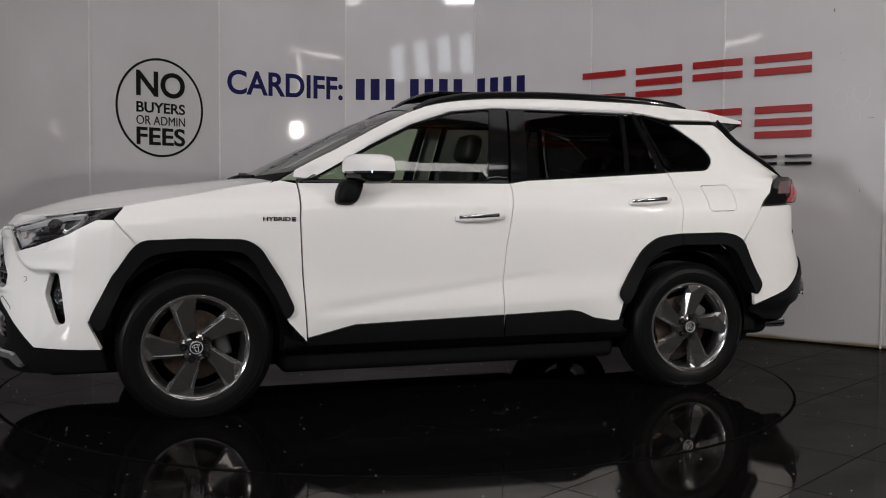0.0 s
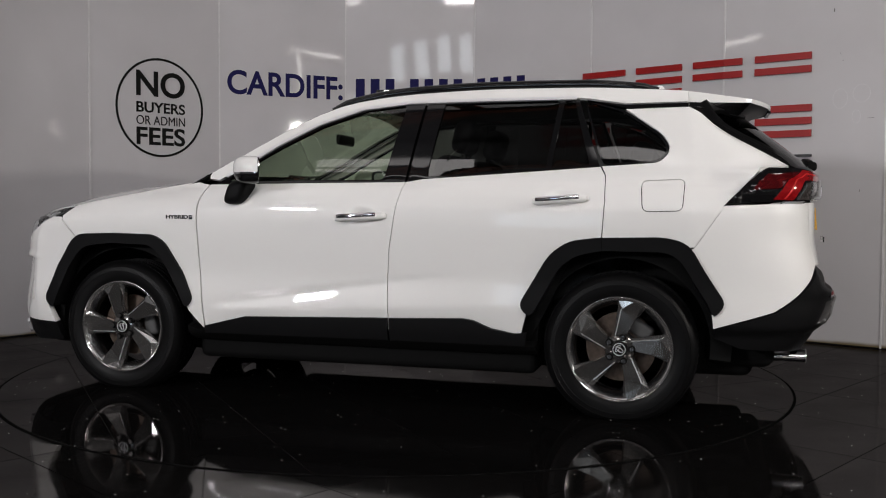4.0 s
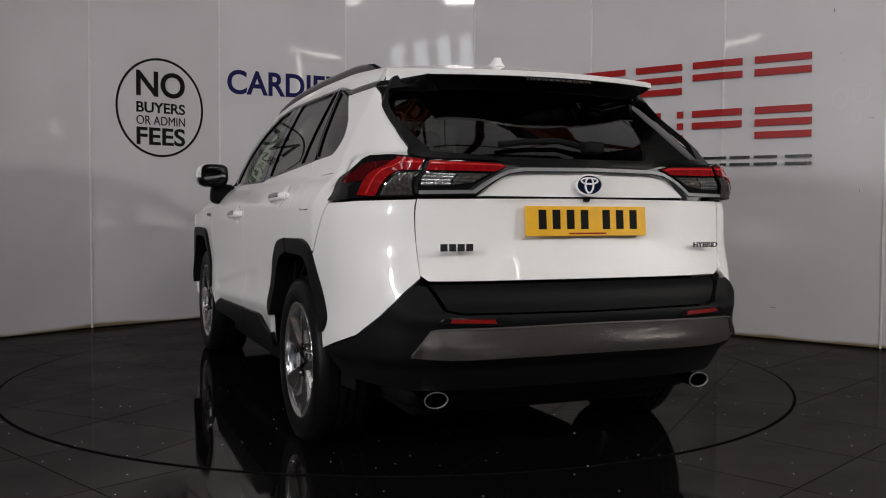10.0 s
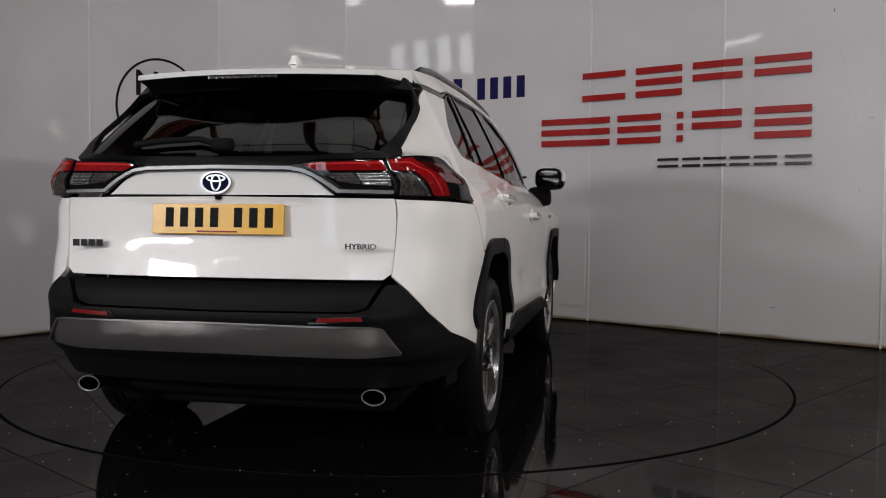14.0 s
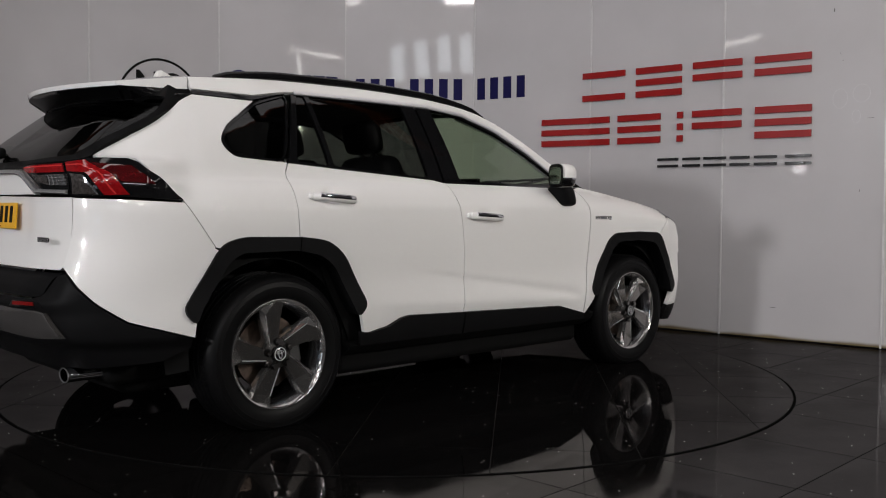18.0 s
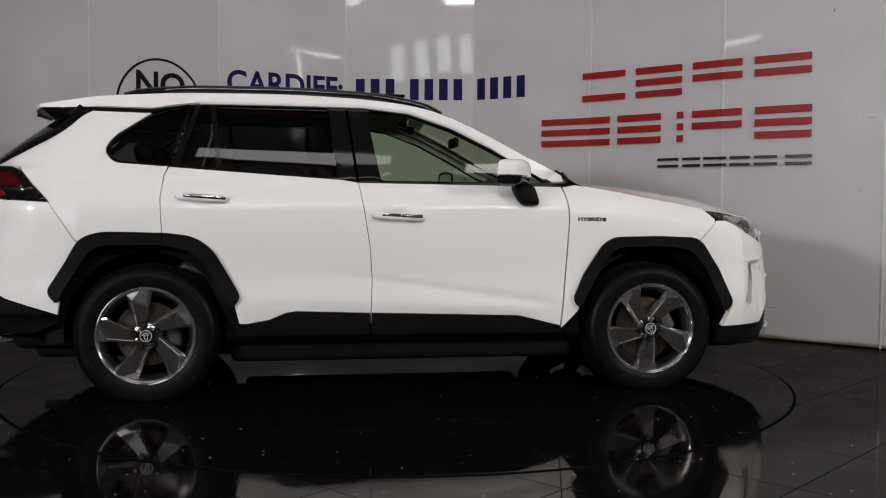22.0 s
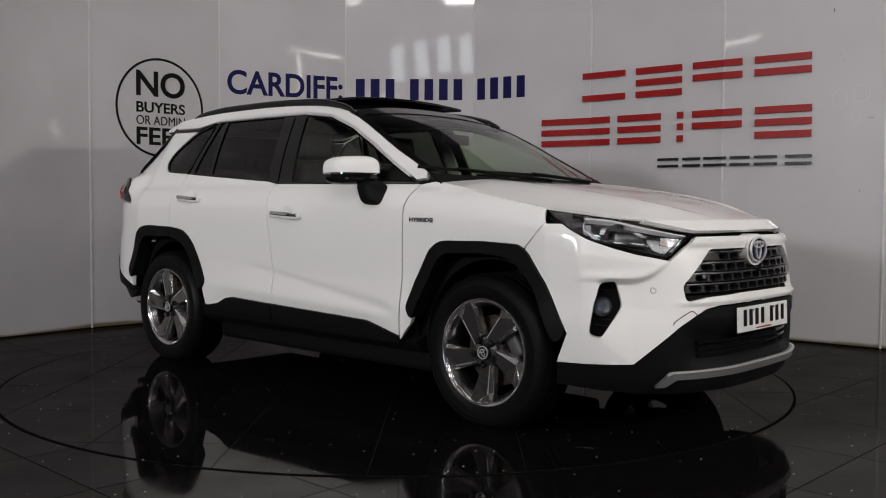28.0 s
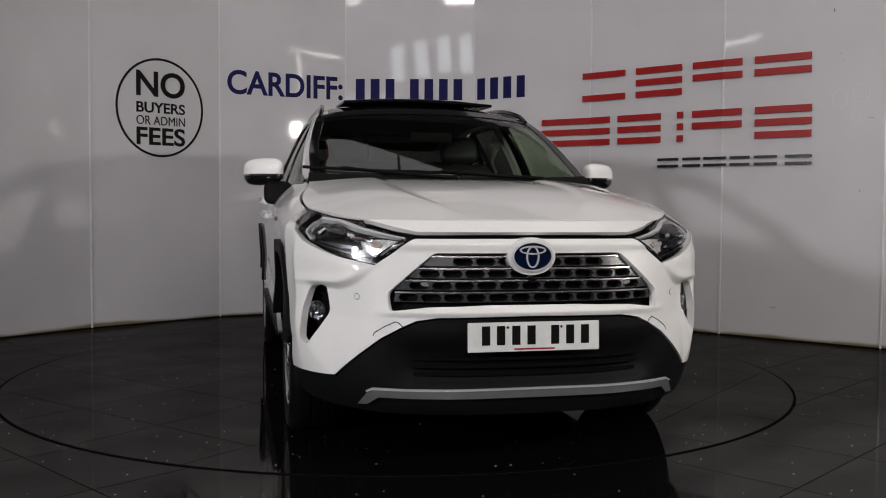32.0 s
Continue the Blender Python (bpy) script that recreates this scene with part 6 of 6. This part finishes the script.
blob("caliper", -0.16, -0.085, -0.15, -0.075, -0.09, 0.09, IRON, wheel, 0.02)
spoke = part("spoke", spoke_mesh(), SPOKE, wheel)
bevel = part("spoke_bevel", bevel_mesh(), ALLOY, wheel)
tip_bm = bmesh.new()
q = [Vector((x, dish(r) + lean(x) + 0.0005, r)) for x, r in (FACE[0], FACE[1])]
w = Vector((q[1].z - q[0].z, 0, q[0].x - q[1].x)).normalized() * 0.0022
tip_bm.faces.new([tip_bm.verts.new(v) for v in (q[0] - w, q[0] + w, q[1] + w, q[1] - w)])
bmesh.ops.solidify(tip_bm, geom=tip_bm.faces[:], thickness=0.002)
tip = part("spoke_edge", tip_bm, BRIGHT, wheel)
well_bm = bmesh.new()
bmesh.ops.create_cone(well_bm, cap_ends=True, segments=16, radius1=0.0165, radius2=0.0165, depth=0.006, matrix=Matrix.Translation((0.0, -0.0155, 0.058)) @ Matrix.Rotation(-math.pi / 2, 4, "X"))
well = part("nut_well", well_bm, DARK, wheel)
nut_bm = bmesh.new()
bmesh.ops.create_cone(nut_bm, cap_ends=True, segments=6, radius1=0.0135, radius2=0.0115, depth=0.016, matrix=Matrix.Translation((0.0, -0.008, 0.058)) @ Matrix.Rotation(-math.pi / 2, 4, "X"))
nut = part("wheel_nut", nut_bm, GUN, wheel)
for k in range(1, 5):
    for o in (spoke, tip, bevel, nut, well):
        c = new(o.name.split(".")[0], o.data)
        c.parent = wheel
        c.matrix_basis = Matrix.Rotation(2 * math.pi * k / 5, 4, "Y")
nut.matrix_basis = Matrix.Rotation(0, 4, "Y")
SPIN = {(1.338, -1): 30.2, (-1.338, 1): 56.7, (-1.338, -1): 8.3}


def upright(ob, spin):
    """Turn the wheel by spin and keep its tyre's flat foot on the ground."""
    for c in ob.children:
        if c.name.split(".")[0] in ("tyre", "tread"):
            c.matrix_basis = pose(0, 0, 0, 0, -spin, 0)


for (x, sd), spin in SPIN.items():
    c = copy_thing(wheel, Matrix.Translation((x, (0.870 if x > 0 else 0.880) * sd, HUB_Z)) @ pose(0, 0, 0, 0, 0, 0 if sd > 0 else 180) @ pose(0, 0, 0, 0, spin, 0))
    upright(c, spin)
wheel.matrix_basis = Matrix.Translation((1.338, 0.870, HUB_Z)) @ pose(0, 0, 0, 0, 15, 0)
upright(wheel, 15)

# cabin
blob("dashboard", 0.62, 1.08, -0.72, 0.72, 0.86, 1.075, DARK, car, 0.06)
blob("instrument_hood", 0.60, 0.75, -0.52, -0.20, 1.06, 1.13, DARK, car, 0.03)
blob("dash_screen", 0.66, 0.69, -0.14, 0.14, 1.06, 1.18, GLOSS, car, 0.01)
bm = bmesh.new()
m = Matrix.Translation((0.47, -0.37, 0.98)) @ pose(0, 0, 0, 0, -66, 0)
annulus(bm, ring_pts(0.185, 40), ring_pts(0.160, 40), 0.026, m)
sw = part("steering_wheel", bm, CLOTH, car)
bm = bmesh.new()
box(bm, -0.06, 0.06, -0.165, 0.165, 0.0, 0.03, 0.01, m)
part("wheel_spoke", bm, CLOTH, sw)
for y in (-0.37, 0.37):
    seat = blob("front_seat", -0.32, 0.20, y - 0.25, y + 0.25, 0.50, 0.70, CLOTH, car, 0.06, "black leather front seat")
    blob("backrest", -0.06, 0.10, y - 0.25, y + 0.25, 0.0, 0.62, CLOTH, seat, 0.06, m=Matrix.Translation((-0.30, 0, 0.66)) @ pose(0, 0, 0, 0, -14, 0), cuts=2,
         shape=lambda c, y=y: Vector((c.x, y + (c.y - y) * (1 - 0.22 * max(0, (c.z - 0.35) / 0.27)), c.z)))
    blob("headrest", -0.05, 0.06, y - 0.13, y + 0.13, 0.64, 0.82, CLOTH, seat, 0.045, m=Matrix.Translation((-0.30, 0, 0.66)) @ pose(0, 0, 0, 0, -14, 0))
    for k in (-0.05, 0.05):
        tube("headrest_post", [Matrix.Translation((-0.30, 0, 0.66)) @ pose(0, 0, 0, 0, -14, 0) @ Vector((0.0, y + k, z)) for z in (0.58, 0.66)], 0.007, CHROME, seat, 8)
bench = blob("rear_seat", -1.22, -0.72, -0.62, 0.62, 0.52, 0.72, CLOTH, car, 0.06, "black leather rear bench")
blob("backrest", -0.07, 0.09, -0.62, 0.62, 0.0, 0.58, CLOTH, bench, 0.06, m=Matrix.Translation((-1.22, 0, 0.68)) @ pose(0, 0, 0, 0, -18, 0))
for y in (-0.38, 0.0, 0.38):
    blob("headrest", -0.04, 0.06, y - 0.13, y + 0.13, 0.56, 0.68, CLOTH, bench, 0.04, m=Matrix.Translation((-1.22, 0, 0.68)) @ pose(0, 0, 0, 0, -18, 0))
blob("parcel_shelf", -2.02, -1.40, -0.60, 0.60, 1.02, 1.05, DARK, car, 0.01)
blob("interior_mirror", 0.36, 0.39, -0.12, 0.12, 1.36, 1.42, DARK, car, 0.012)
sheet("headlining", roof_chart, [(0.03, -0.97), (0.98, -0.97), (0.98, 0.97), (0.03, 0.97)], LINING, car, h=0.1, out=-0.05, thick=0.005)


def motions():
    times = [0.0, 0.1, 0.25] + [0.5 * i for i in range(1, 64)] + [31.75, 31.9, 32.0]
    walk(car, [(t, pose(0, 0, 0, rz=heading(t)) @ Matrix.Translation((-0.048, 0.106, 0.0))) for t in times])
    walk(turntable, [(t, pose(0, 0, 0, rz=heading(t))) for t in times])


motions()
